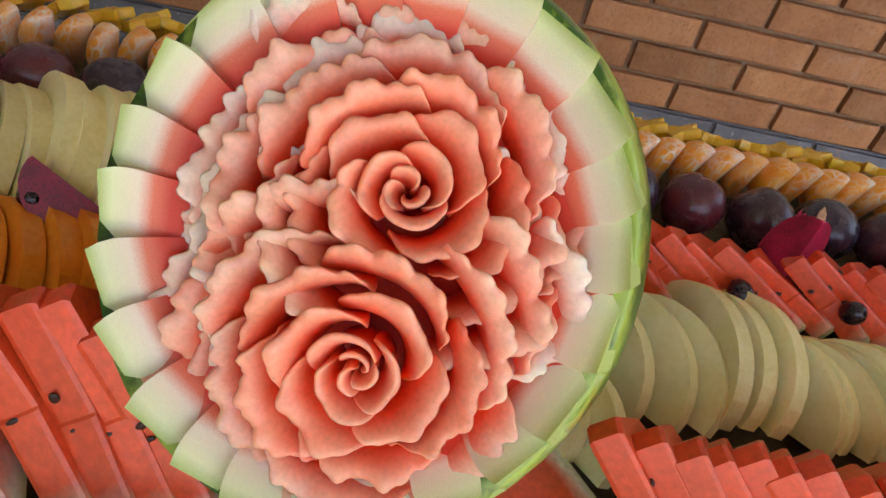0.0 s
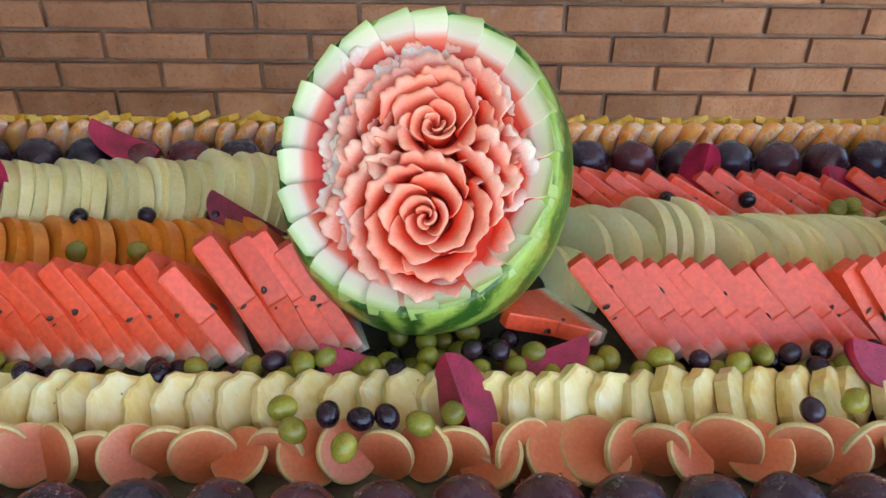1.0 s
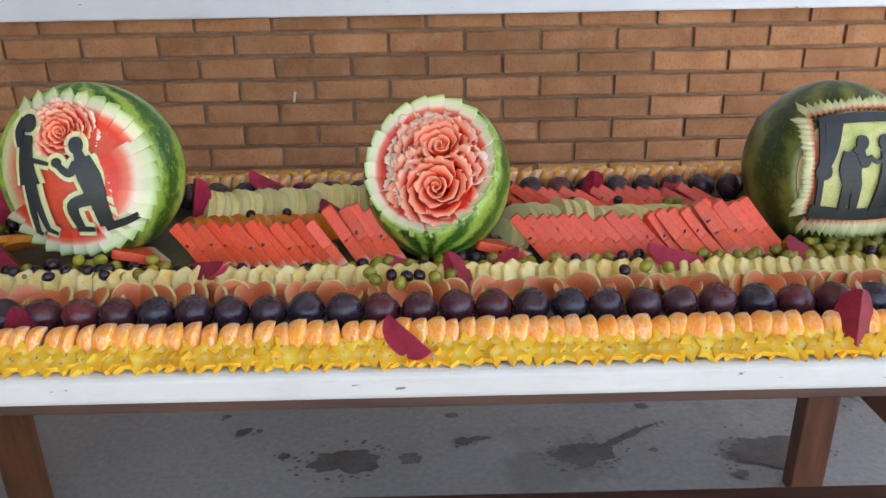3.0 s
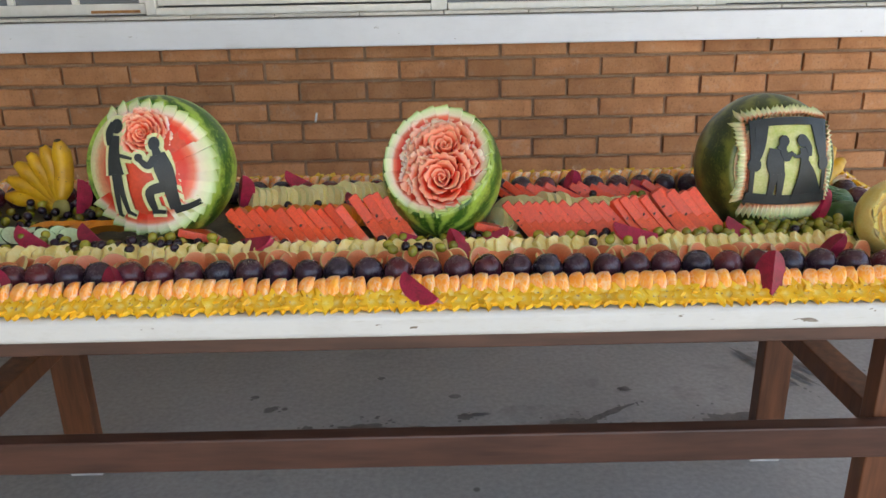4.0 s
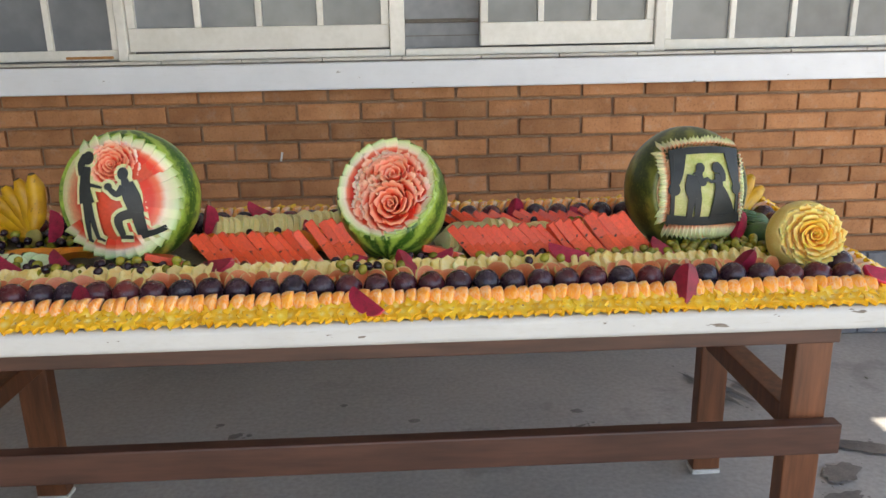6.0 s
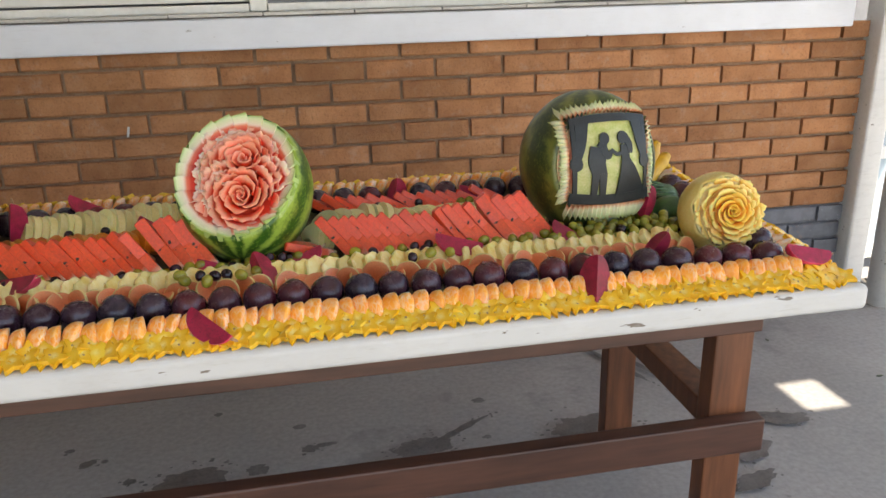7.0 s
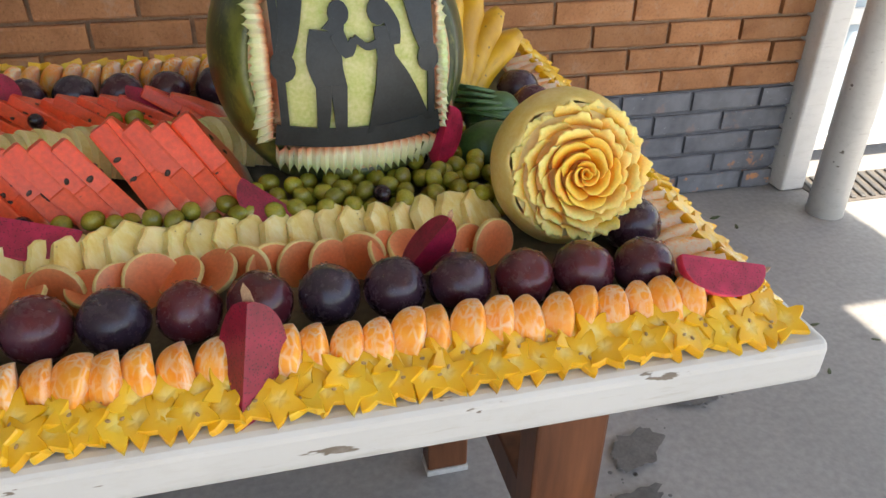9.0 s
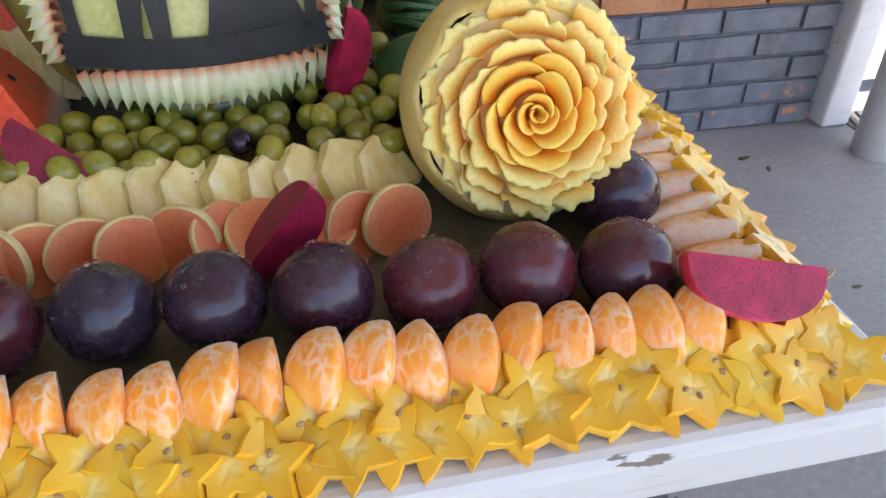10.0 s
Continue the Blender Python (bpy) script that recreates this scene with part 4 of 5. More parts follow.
def standing_shape(bm, fun, h, grow=0.0):
    g = grow
    limb(bm, fun, [(-0.062, 0.075), (-0.066, 0.03), (-0.064, -0.005)], [0.018 + g, 0.024 + g, 0.034 + g], h)
    limb(bm, fun, [(-0.066, -0.004), (-0.068, -0.045), (-0.070, -0.088)], [0.014 + g, 0.011 + g, 0.007 + g], h + 0.0002)
    limb(bm, fun, [(-0.060, -0.004), (-0.056, -0.045), (-0.050, -0.086)], [0.014 + g, 0.011 + g, 0.007 + g], h + 0.0004)
    limb(bm, fun, [(-0.052, -0.083), (-0.036, -0.092)], [0.008 + g, 0.005 + g], h + 0.0006)
    limb(bm, fun, [(-0.072, -0.086), (-0.064, -0.093)], [0.008 + g, 0.005 + g], h + 0.0006)
    limb(bm, fun, [(-0.060, 0.036), (-0.042, 0.032), (-0.028, 0.028)], [0.009 + g, 0.007 + g, 0.005 + g], h + 0.0008)
    blob(bm, fun, -0.058, 0.094, 0.012 + g / 2, 0.015 + g / 2, h + 0.0010)
    limb(bm, fun, [(-0.064, 0.100), (-0.074, 0.080), (-0.074, 0.056)], [0.016 + g, 0.016 + g, 0.008 + g], h + 0.0012)


def kneeling_shape(bm, face, h, grow=0.0):
    g = grow

    def fun(u, v, w):
        return face(u + 0.012, v, w)

    limb(bm, fun, [(0.012, 0.036), (0.022, 0.005), (0.030, -0.032)], [0.028 + g, 0.036 + g, 0.030 + g], h)
    blob(bm, fun, 0.006, 0.057, 0.011 + g / 2, 0.014 + g / 2, h + 0.0002)
    limb(bm, fun, [(0.008, 0.048), (0.012, 0.034)], [0.012 + g, 0.018 + g], h + 0.0003)
    limb(bm, fun, [(0.006, 0.028), (-0.008, 0.012), (-0.026, 0.028)], [0.016 + g, 0.013 + g, 0.009 + g], h + 0.0004)
    blob(bm, fun, -0.026, 0.030, 0.008 + g / 2, 0.008 + g / 2, h + 0.0006)
    limb(bm, fun, [(0.026, -0.030), (-0.010, -0.042), (-0.006, -0.080)], [0.024 + g, 0.018 + g, 0.012 + g], h + 0.0008)
    limb(bm, fun, [(-0.012, -0.083), (0.014, -0.086)], [0.010 + g, 0.008 + g], h + 0.0010)
    limb(bm, fun, [(0.030, -0.030), (0.036, -0.080)], [0.026 + g, 0.022 + g], h + 0.0012)
    limb(bm, fun, [(0.032, -0.083), (0.062, -0.076), (0.086, -0.066)], [0.016 + g, 0.013 + g, 0.012 + g], h + 0.0014)


# the melon with two cut-out figures under a small rose
LM = (0.157, 0.157, 0.142)


def cut_l(az):
    return radians(62 - 4 * math.cos(az) + 3 * math.sin(az) + 13 * max(0.0, -math.cos(az)))


left = thing("carved_watermelon", shell_me("rind", RIND_A, *LM, cut_l, 1), melon_frame(-0.613, 0.018, 0.919, 8, 4), "watermelon carved with two dark cut-out figures and a rose", "carved watermelon", "carved melons")
part("flesh", dome_me("flesh", radial_material("figure_melon_flesh", [(0.0, (0.60, 0.06, 0.025)), (0.62, (0.64, 0.085, 0.04)), (0.78, (0.76, 0.36, 0.19)), (0.88, (0.76, 0.72, 0.42)), (1.0, (0.62, 0.60, 0.27))], scale=6.6), LM[0], LM[1], 0.112, LM[2], cut_l, 0.95, lump=0.0015), left, None, "red flesh fading to pale rind")


def face_l(u, v, h):
    return Vector((u, v, 0.118 - (u * u + v * v) * 2.3 + h))


bm = bmesh.new()
standing_shape(bm, face_l, 0.0, 0.016)
kneeling_shape(bm, face_l, 0.002, 0.016)
part("pale_border", mesh_of(bm, "pale_border", PALE, smooth=False), left, None, "pale border left round the figures")
bm = bmesh.new()
standing_shape(bm, face_l, 0.006)
part("figure", mesh_of(bm, "figure", BLACK_SKIN, smooth=False), left, None, "dark standing cut-out shape")
bm = bmesh.new()
kneeling_shape(bm, face_l, 0.006)
part("figure", mesh_of(bm, "figure", BLACK_SKIN, smooth=False), left, None, "dark kneeling cut-out shape")
rose(left, tangent(face_l(-0.008, 0.076, -0.012), Vector((0, 0.3, 1)), Vector((0, 1, 0))), 0.052, ROSE_RINGS, (PETAL_IN, PETAL_IN, PETAL_MID, PETAL_OUT), 0.16, 21, skip=lambda p: p.x < -0.045 or p.y < 0.045)
for i in range(26):
    az = radians(-150 + 11.0 * i)
    th = cut_l(az)
    a = Vector((math.sin(th) * math.cos(az) * LM[0], math.sin(th) * math.sin(az) * LM[1], math.cos(th) * LM[2]))
    near = 0.42 if -70 < math.degrees(az) < 35 else 0.66
    root = face_l(a.x * near, a.y * near, 0.001 if near < 0.5 else -0.012)
    out = a * 0.995 - root
    nrm = (a.normalized() + Vector((0, 0, 0.6))).normalized()
    m = tangent(root, out.cross(nrm).cross(out), out)
    part("tooth", tooth, left, m @ Matrix.Diagonal((0.026 + jit(0.003), out.length, 0.016, 1)))

# the melon with a framed pair of cut-out figures
RM = (0.142, 0.152, 0.150)


def cut_r(az):
    return radians(50)


def face_r(u, v, h):
    v = v * 0.84 if v < 0 else v
    return Vector((u, v, 0.128 - (u * u) * 2.6 - (v * v) * 1.9 + h))


right = thing("carved_watermelon", shell_me("rind", RIND_B, *RM, cut_r, 1), melon_frame(0.714, 0.026, 0.901, 8, 3), "dark watermelon carved with a framed pair of cut-out figures", "carved watermelon", "carved melons")
part("flesh", dome_me("flesh", radial_material("frame_melon_flesh", [(0.0, (0.62, 0.10, 0.04)), (0.6, (0.66, 0.16, 0.06)), (0.85, (0.74, 0.62, 0.36)), (1.0, (0.60, 0.66, 0.30))], scale=7.5), RM[0], RM[1], 0.116, RM[2], cut_r, 0.96), right)
bm = bmesh.new()
n = 14
grid = [[bm.verts.new(face_r(-0.074 + 0.150 * i / n, -0.072 + 0.160 * j / n, 0.0)) for j in range(n + 1)] for i in range(n + 1)]
for i in range(n):
    for j in range(n):
        bm.faces.new((grid[i][j], grid[i + 1][j], grid[i + 1][j + 1], grid[i][j + 1]))
part("pale_panel", mesh_of(bm, "pale_panel", PANEL_PALE), right, None, "pale yellow-green panel behind the figures")
bm = bmesh.new()
limb(bm, face_r, [(-0.086, -0.074), (-0.03, -0.080), (0.03, -0.080), (0.086, -0.074)], [0.026, 0.024, 0.024, 0.026], 0.006)
limb(bm, face_r, [(-0.080, 0.088), (-0.03, 0.094), (0.03, 0.094), (0.082, 0.088)], [0.014, 0.016, 0.016, 0.014], 0.006)
for s in (-1, 1):
    limb(bm, face_r, [(s * 0.076, -0.070), (s * 0.076, 0.088)], [0.008, 0.008], 0.0062)
    limb(bm, face_r, [(s * 0.058, 0.086), (s * 0.064, 0.04), (s * 0.074, 0.010)], [0.026, 0.018, 0.014], 0.0064)
    blob(bm, face_r, s * 0.073, 0.006, 0.012, 0.016, 0.0066)
part("frame", mesh_of(bm, "frame", BLACK_SKIN, smooth=False), right, None, "dark curtained frame cut from the skin")
bm = bmesh.new()
limb(bm, face_r, [(-0.030, 0.038), (-0.034, 0.010), (-0.028, -0.020)], [0.030, 0.034, 0.028], 0.007)
limb(bm, face_r, [(-0.036, -0.016), (-0.040, -0.070)], [0.016, 0.011], 0.0072)
limb(bm, face_r, [(-0.022, -0.016), (-0.022, -0.070)], [0.016, 0.011], 0.0074)
blob(bm, face_r, -0.017, 0.054, 0.010, 0.012, 0.0076)
limb(bm, face_r, [(-0.018, 0.048), (-0.024, 0.036)], [0.012, 0.022], 0.0077)
limb(bm, face_r, [(-0.020, 0.036), (-0.012, 0.018), (-0.004, 0.030)], [0.014, 0.012, 0.007], 0.0078)
part("figure", mesh_of(bm, "figure", BLACK_SKIN, smooth=False), right, None, "dark standing cut-out shape")
bm = bmesh.new()
limb(bm, face_r, [(0.026, 0.040), (0.027, 0.012), (0.034, -0.020), (0.040, -0.074)], [0.020, 0.018, 0.040, 0.074], 0.007)
blob(bm, face_r, 0.022, 0.054, 0.011, 0.013, 0.0072)
limb(bm, face_r, [(0.026, 0.058), (0.036, 0.040), (0.038, 0.022)], [0.014, 0.014, 0.008], 0.0074)
limb(bm, face_r, [(0.022, 0.026), (0.008, 0.022), (-0.004, 0.032)], [0.008, 0.007, 0.005], 0.0076)
part("figure", mesh_of(bm, "figure", BLACK_SKIN, smooth=False), right, None, "dark long-skirted cut-out shape")
spike = tooth_me("spike", SPIKE, 1.0, 0.0, 0.9, 0.20, 0.7)


def spikes(p0, p1, n, length):
    a, b = Vector(p0), Vector(p1)
    for i in range(n):
        c = a.lerp(b, (i + 0.5) / n)
        root = face_r(c.x, c.y, -0.002)
        out2 = Vector((b - a).normalized().yx)
        out2.x = -out2.x
        if out2.dot(c) < 0:
            out2 = -out2
        k = length + jit(0.002)
        if c.y < -0.08:
            c = Vector((c.x, -0.076))
        e = c + out2 * k
        d = math.sqrt(max(0.05, 1 - (e.x / RM[0]) ** 2 - (e.y / RM[1]) ** 2))
        tip = Vector((e.x, e.y, d * RM[2] + 0.002))
        out = tip - root
        m = tangent(root, out.cross(Vector((0, 0, 1)) + c.to_3d() * 4).cross(out), out)
        part("spike", spike, right, m @ Matrix.Diagonal(((b - a).length / n * 1.30, out.length, 0.010, 1)))


spikes((-0.085, -0.078), (-0.083, 0.092), 20, 0.019)
spikes((0.086, -0.078), (0.086, 0.092), 19, 0.009)
spikes((-0.086, -0.090), (0.086, -0.090), 20, 0.032)
spikes((-0.088, 0.094), (-0.030, 0.106), 7, 0.017)
spikes((-0.030, 0.106), (0.030, 0.106), 7, 0.017)
spikes((0.030, 0.106), (0.086, 0.094), 7, 0.017)

# the small golden melon
GOLD_RINGS = (
    (0.02, 0.08, 3, 0.19, 1, 0.04),
    (0.09, 0.20, 3, 0.21, 1, 0.08),
    (0.21, 0.37, 4, 0.22, 1, 0.13),
    (0.37, 0.55, 5, 0.22, 1, 0.18),
    (0.55, 0.73, 7, 0.20, 2, 0.22),
    (0.74, 0.92, 10, 0.15, 2, 0.26),
    (0.92, 1.12, 13, 0.11, 2, 0.28),
)
GM = (0.077, 0.081, 0.078)
gold = thing("carved_melon", shell_me("rind", GOLD_RIND, *GM, lambda az: radians(57 + 3 * math.sin(9 * az)), 1, 0.004), melon_frame(0.921, -0.163, 0.823, 18, -9), "small cream melon carved with a golden rose", "carved melon", "carved melons")
part("flesh", dome_me("flesh", GOLD_FLESH, GM[0], GM[1], 0.053, GM[2], lambda az: radians(57), 0.97), gold)
rose(gold, tangent(Vector((0.004, 0.0, 0.058)), Vector((0, 0, 1)), Vector((0, 1, 0))), 0.060, GOLD_RINGS, (GOLD_IN, GOLD_IN, GOLD_OUT, GOLD_OUT), 0.095, 33)


# ---- rows of fruit ----
plum_shapes = [ellipsoid_me("plum", PLUM, 0.0298, 0.0296, 0.0300, 24, 16, 0.05, i, 0.10) for i in range(4)]


bm = bmesh.new()
for i in range(38):
    a, b = rng.uniform(0, 6.283), rng.uniform(-0.35, 1.25)
    d = Vector((math.cos(a) * math.cos(b), math.sin(a) * math.cos(b), math.sin(b)))
    r = rng.uniform(0.0006, 0.0017)
    bmesh.ops.create_icosphere(bm, subdivisions=1, radius=r, matrix=Matrix.Translation(d * 0.0300))
drops_me = mesh_of(bm, "water_drops", DROP)


def plum(x, y, z=None, k=1.0, wet=False):
    z = bed(y) if z is None else z
    ob = thing("plum", plum_shapes[rng.randrange(4)], pose(x, y, z + 0.0292 * k, jit(35), jit(35), rng.uniform(0, 360)) @ Matrix.Scale(k, 4), "dark purple plum with a wet skin", "plum", "rows of plums")
    if wet:
        part("water_film", drops_me, ob, ob.matrix_basis.to_quaternion().to_matrix().to_4x4().inverted() @ pose(0, 0, 0, 0, 0, rng.uniform(0, 360)), "beaded clear water")["kind"] = "stuff"
    return ob


segment_shapes = [wedge_me("tangerine_segment", TANGERINE, TANGERINE, 0.0262 + 0.001 * i, 0.031, 0.0250, radians(27 + 2 * i), 10, 18, 0.24, 0.06, 0.68) for i in range(3)]


def pith_me(seed):
    """A ragged white strip along the inner edge of a segment."""
    bm = bmesh.new()
    rows, cols = 14, 8
    grid = []
    for i in range(rows + 1):
        f = i / rows - 0.5
        w = 0.0042 * max(0.12, 1 - (2 * abs(f)) ** 3)
        row = []
        for j in range(cols):
            a = 2 * math.pi * j / cols
            k = 1 + 0.45 * noise.noise((math.cos(a) * 1.5, math.sin(a) * 1.5 + seed * 5, f * 14))
            row.append(bm.verts.new((0.0062 + w * 0.75 * k * math.cos(a), w * k * math.sin(a), f * 0.044)))
        grid.append(row)
    for i in range(rows):
        for j in range(cols):
            n = (j + 1) % cols
            bm.faces.new((grid[i][j], grid[i][n], grid[i + 1][n], grid[i + 1][j]))
    bm.faces.new(grid[0])
    bm.faces.new(grid[-1])
    return mesh_of(bm, "pith", PITH)


pith_shapes = [pith_me(i) for i in range(3)]


def segment(x, y, z, m):
    ob = thing("tangerine_segment", segment_shapes[rng.randrange(3)], Matrix.Translation((x, y, z)) @ m, "peeled tangerine segment with white pith", "tangerine segment", "rows of tangerine segments")
    part("pith", pith_shapes[rng.randrange(3)], ob, None, "ragged white pith along the inner edge")
    return ob


def star_me(seed):
    r = random.Random(seed)
    bm = bmesh.new()
    pts = []
    for i in range(20):
        a = 2 * math.pi * i / 20
        k = i % 4
        rad = {0: 0.0226, 1: 0.0184, 2: 0.0120, 3: 0.0184}[k] * (1 + r.uniform(-0.06, 0.06))
        a += {1: -0.12, 3: 0.12}.get(k, 0.0)
        pts.append((rad * math.cos(a), rad * math.sin(a)))
    t = 0.0046
    rows = []
    for z, k in ((-t, 0.95), (-t * 0.6, 1.0), (t * 0.6, 1.0), (t, 0.95)):
        rows.append([bm.verts.new((x * k, y * k, z)) for x, y in pts])
    for a, b in zip(rows, rows[1:]):
        for i in range(20):
            j = (i + 1) % 20
            bm.faces.new((a[i], a[j], b[j], b[i]))
    for row, z in ((rows[0], -t), (rows[-1], t)):
        c = bm.verts.new((0, 0, z * 0.8))
        ring = [bm.verts.new((v.co.x * 0.45, v.co.y * 0.45, z * 1.04)) for v in row]
        for i in range(20):
            j = (i + 1) % 20
            bm.faces.new((row[i], row[j], ring[j], ring[i]))
            bm.faces.new((ring[i], ring[j], c))
    return mesh_of(bm, "starfruit_slice", STARFRUIT, smooth=False)


star_shapes = [star_me(i) for i in range(4)]
seed_me = ellipsoid_me("seed", TAN_SEED, 0.0022, 0.0014, 0.0012, 8, 6)


def star(x, y, z, rx, ry, rz, seeds=0):
    ob = thing("starfruit_slice", star_shapes[rng.randrange(4)], pose(x, y, z, rx, ry, rz), "thin yellow starfruit slice with browned tips", "starfruit slice", "edge of starfruit slices")
    for i in range(seeds):
        a = rng.uniform(0, 6.28)
        part("seed", seed_me, ob, pose(0.0055 * math.cos(a), 0.0055 * math.sin(a), 0.0053, 0, 0, math.degrees(a)))
    return ob


# front edge, right end and back edge of starfruit
x = TX0 + 0.03
while x < TX1 - 0.022:
    star(x + jit(0.003), -0.3690 + jit(0.002), TZ + 0.0115 + jit(0.001), 17 + jit(8), -20 + jit(9), rng.uniform(0, 72), rng.randrange(3))
    x += 0.0195
x = TX0 + 0.045
while x < TX1 - 0.030:
    star(x + jit(0.003), -0.354 + jit(0.002), TZ + 0.0180 + jit(0.001), 30 + jit(8), -20 + jit(9), rng.uniform(0, 72), rng.randrange(2))
    x += 0.0215
y = -0.335
while y < 0.34:
    star(TX1 - 0.040 + jit(0.003), y, bed(y) + 0.017, 20 + jit(8), 14 + jit(6), rng.uniform(0, 72), 1)
    star(TX1 - 0.053 + jit(0.003), y + 0.014, bed(y) + 0.030, 22 + jit(8), 18 + jit(6), rng.uniform(0, 72))
    y += 0.029
bm = bmesh.new()
x = TX0 + 0.03
while x < TX1 - 0.06:
    for dx, sy, lift, lean in ((0.0, 0.338, 0.020, -26), (0.016, 0.325, 0.034, -30)):
        count = len(bm.verts)
        bm.from_mesh(star_shapes[rng.randrange(4)])
        bm.verts.ensure_lookup_table()
        bmesh.ops.transform(bm, matrix=pose(x + dx, sy + jit(0.003), bed(sy) + lift, lean + jit(10), jit(14), rng.uniform(0, 72)), verts=bm.verts[count:])
    x += 0.033
thing("starfruit_slices", mesh_of(bm, "starfruit_slices", FAR_STAR, smooth=False), Matrix(), "yellow starfruit slices along the far table edge", "starfruit slices", kind="stuff")

# tangerine segments standing side by side
x = TX0 + 0.06
while x < TX1 - 0.100:
    up = Vector((0.10 + jit(0.22), 0.42 + jit(0.10), 0.9)).normalized()
    skin = Vector((-0.62 + jit(0.2), -0.70, 0.40 + jit(0.15)))
    skin = (skin - up * skin.dot(up)).normalized()
    m = Matrix((skin, up.cross(skin), up)).transposed().to_4x4()
    segment(x + 0.010, -0.3275 + jit(0.002), TZ + 0.0205, m @ Matrix.Scale(rng.uniform(0.92, 1.08), 4))
    x += rng.uniform(0.0225, 0.0275)
y = -0.318
while y < 0.27:
    along = Vector((0.90, -0.25 + jit(0.2), 0.25 + jit(0.15))).normalized()
    skin = Vector((0.1, 0.55 + jit(0.2), -0.8))
    skin = (skin - along * skin.dot(along)).normalized()
    segment(TX1 - 0.086 + jit(0.003), y, bed(y) + 0.034, Matrix((skin, along.cross(skin), along)).transposed().to_4x4())
    y += 0.024
x = TX0 + 0.06
while x < TX1 - 0.09:
    segment(x, 0.285, bed(0.285) + 0.026, pose(0, 0, 0, 10, 14 + jit(9), 0) @ pose(0, 0, 0, 0, 0, 175 + jit(12)))
    x += 0.026

# plums
for i in range(-18, 20):
    px = -0.1436 + 0.0569 * i
    px += 0.037 * max(0.0, px - 0.42)
    plum(px + jit(0.001), -0.268 - 0.07 * max(0.0, px - 0.7) + jit(0.002), k=rng.uniform(0.93, 0.985), wet=True)
for i in range(1, 8):
    plum(0.978, -0.278 + 0.0605 * i, wet=i < 4)
for i in range(-19, 16):
    plum(0.02 + 0.0605 * i, 0.228 + jit(0.002), bed(0.228) + 0.001, 0.94)

# guava slices
def disc_me(name, rx, rz, depth, mats, n=22, lump=0.03, seed=0):
    pts = []
    for i in range(n):
        a = 2 * math.pi * i / n
        k = 1 + lump * noise.noise((math.cos(a) * 1.2, math.sin(a) * 1.2, seed * 3.3))
        pts.append((rx * k * math.cos(a), rz * k * math.sin(a)))
    bm = bmesh.new()
    rows = [[bm.verts.new((x * k, z * k, y)) for x, z in pts] for y, k in ((-depth / 2, 0.95), (-depth * 0.3, 1.0), (depth * 0.3, 1.0), (depth / 2, 0.95))]
    for q, (a, b) in enumerate(zip(rows, rows[1:])):
        for i in range(n):
            j = (i + 1) % n
            bm.faces.new((a[i], a[j], b[j], b[i])).material_index = len(mats) - 1
    for row in (rows[0], rows[-1]):
        bm.faces.new(row)
    return mesh_of(bm, name, *mats, smooth=False)


guava_shapes = [disc_me("guava_slice", 0.029 + 0.0012 * i, 0.027 + 0.001 * i, 0.0065, (GUAVA, GUAVA_SKIN), 24, 0.06, i) for i in range(3)]
x = TX0 + 0.09
while x < 0.86:
    thing("guava_slice", guava_shapes[rng.randrange(3)], pose(x, -0.205 + jit(0.003), bed(-0.205) + 0.0205 + jit(0.002), 0, 0, 0) @ pose(0, 0, 0, 50 + jit(1.5), 0, 0) @ pose(0, 0, 0, 0, 38 + jit(1.5), rng.uniform(0, 360)) @ Matrix.Scale(rng.uniform(0.82, 1.0), 4), "round pink guava slice with a pale green rind", "guava slice", "row of guava slices")
    x += rng.uniform(0.024, 0.030)


# pineapple slices
def pineapple_me(seed):
    pts = [(-0.022, -0.018), (0.022, -0.018)]
    for i in range(13):
        a = math.pi * i / 12
        k = 1 + 0.045 * math.cos(a * 8 + seed) + 0.06 * noise.noise((a * 1.5, seed * 2.3, 0.5))
        pts.append((0.026 * k * math.cos(a), -0.014 + 0.036 * k * math.sin(a)))
    return prism("pineapple_slice", pts, 0.0105, (PINEAPPLE,), 0.14, 0.001)


pine_shapes = [pineapple_me(i) for i in range(4)]
x = TX0 + 0.12
while x < 0.84:
    thing("pineapple_slice", pine_shapes[rng.randrange(4)], pose(x, -0.153 + jit(0.003), bed(-0.153) + 0.0225 + jit(0.002), 0, 0, 44 + jit(8)) @ pose(0, 0, 0, -40 + jit(7), jit(12), 0) @ Matrix.Scale(rng.uniform(1.0, 1.2), 4), "pale yellow pineapple slice with a scalloped edge", "pineapple slice", "row of pineapple slices")
    x += rng.uniform(0.021, 0.029)

# watermelon slices
def melon_slice_me(length, high, thick):
    pts = [(0.0, 0.0), (-0.003, 0.014), (length * 0.47, high * 0.50), (length * 0.48 + 0.0012, high * 0.508), (length, high), (length + 0.012, high * 0.98), (length + 0.040, high * 0.50), (length + 0.045, 0.0)]
    return prism("watermelon_slice", pts, thick, (WATERMELON,), 0.03)


slice_shapes = [melon_slice_me(0.052 + 0.003 * i, 0.098 + 0.004 * i, 0.0150) for i in range(3)]
pip_me = ellipsoid_me("seed", SEED, 0.0042, 0.0012, 0.0026, 8, 6)


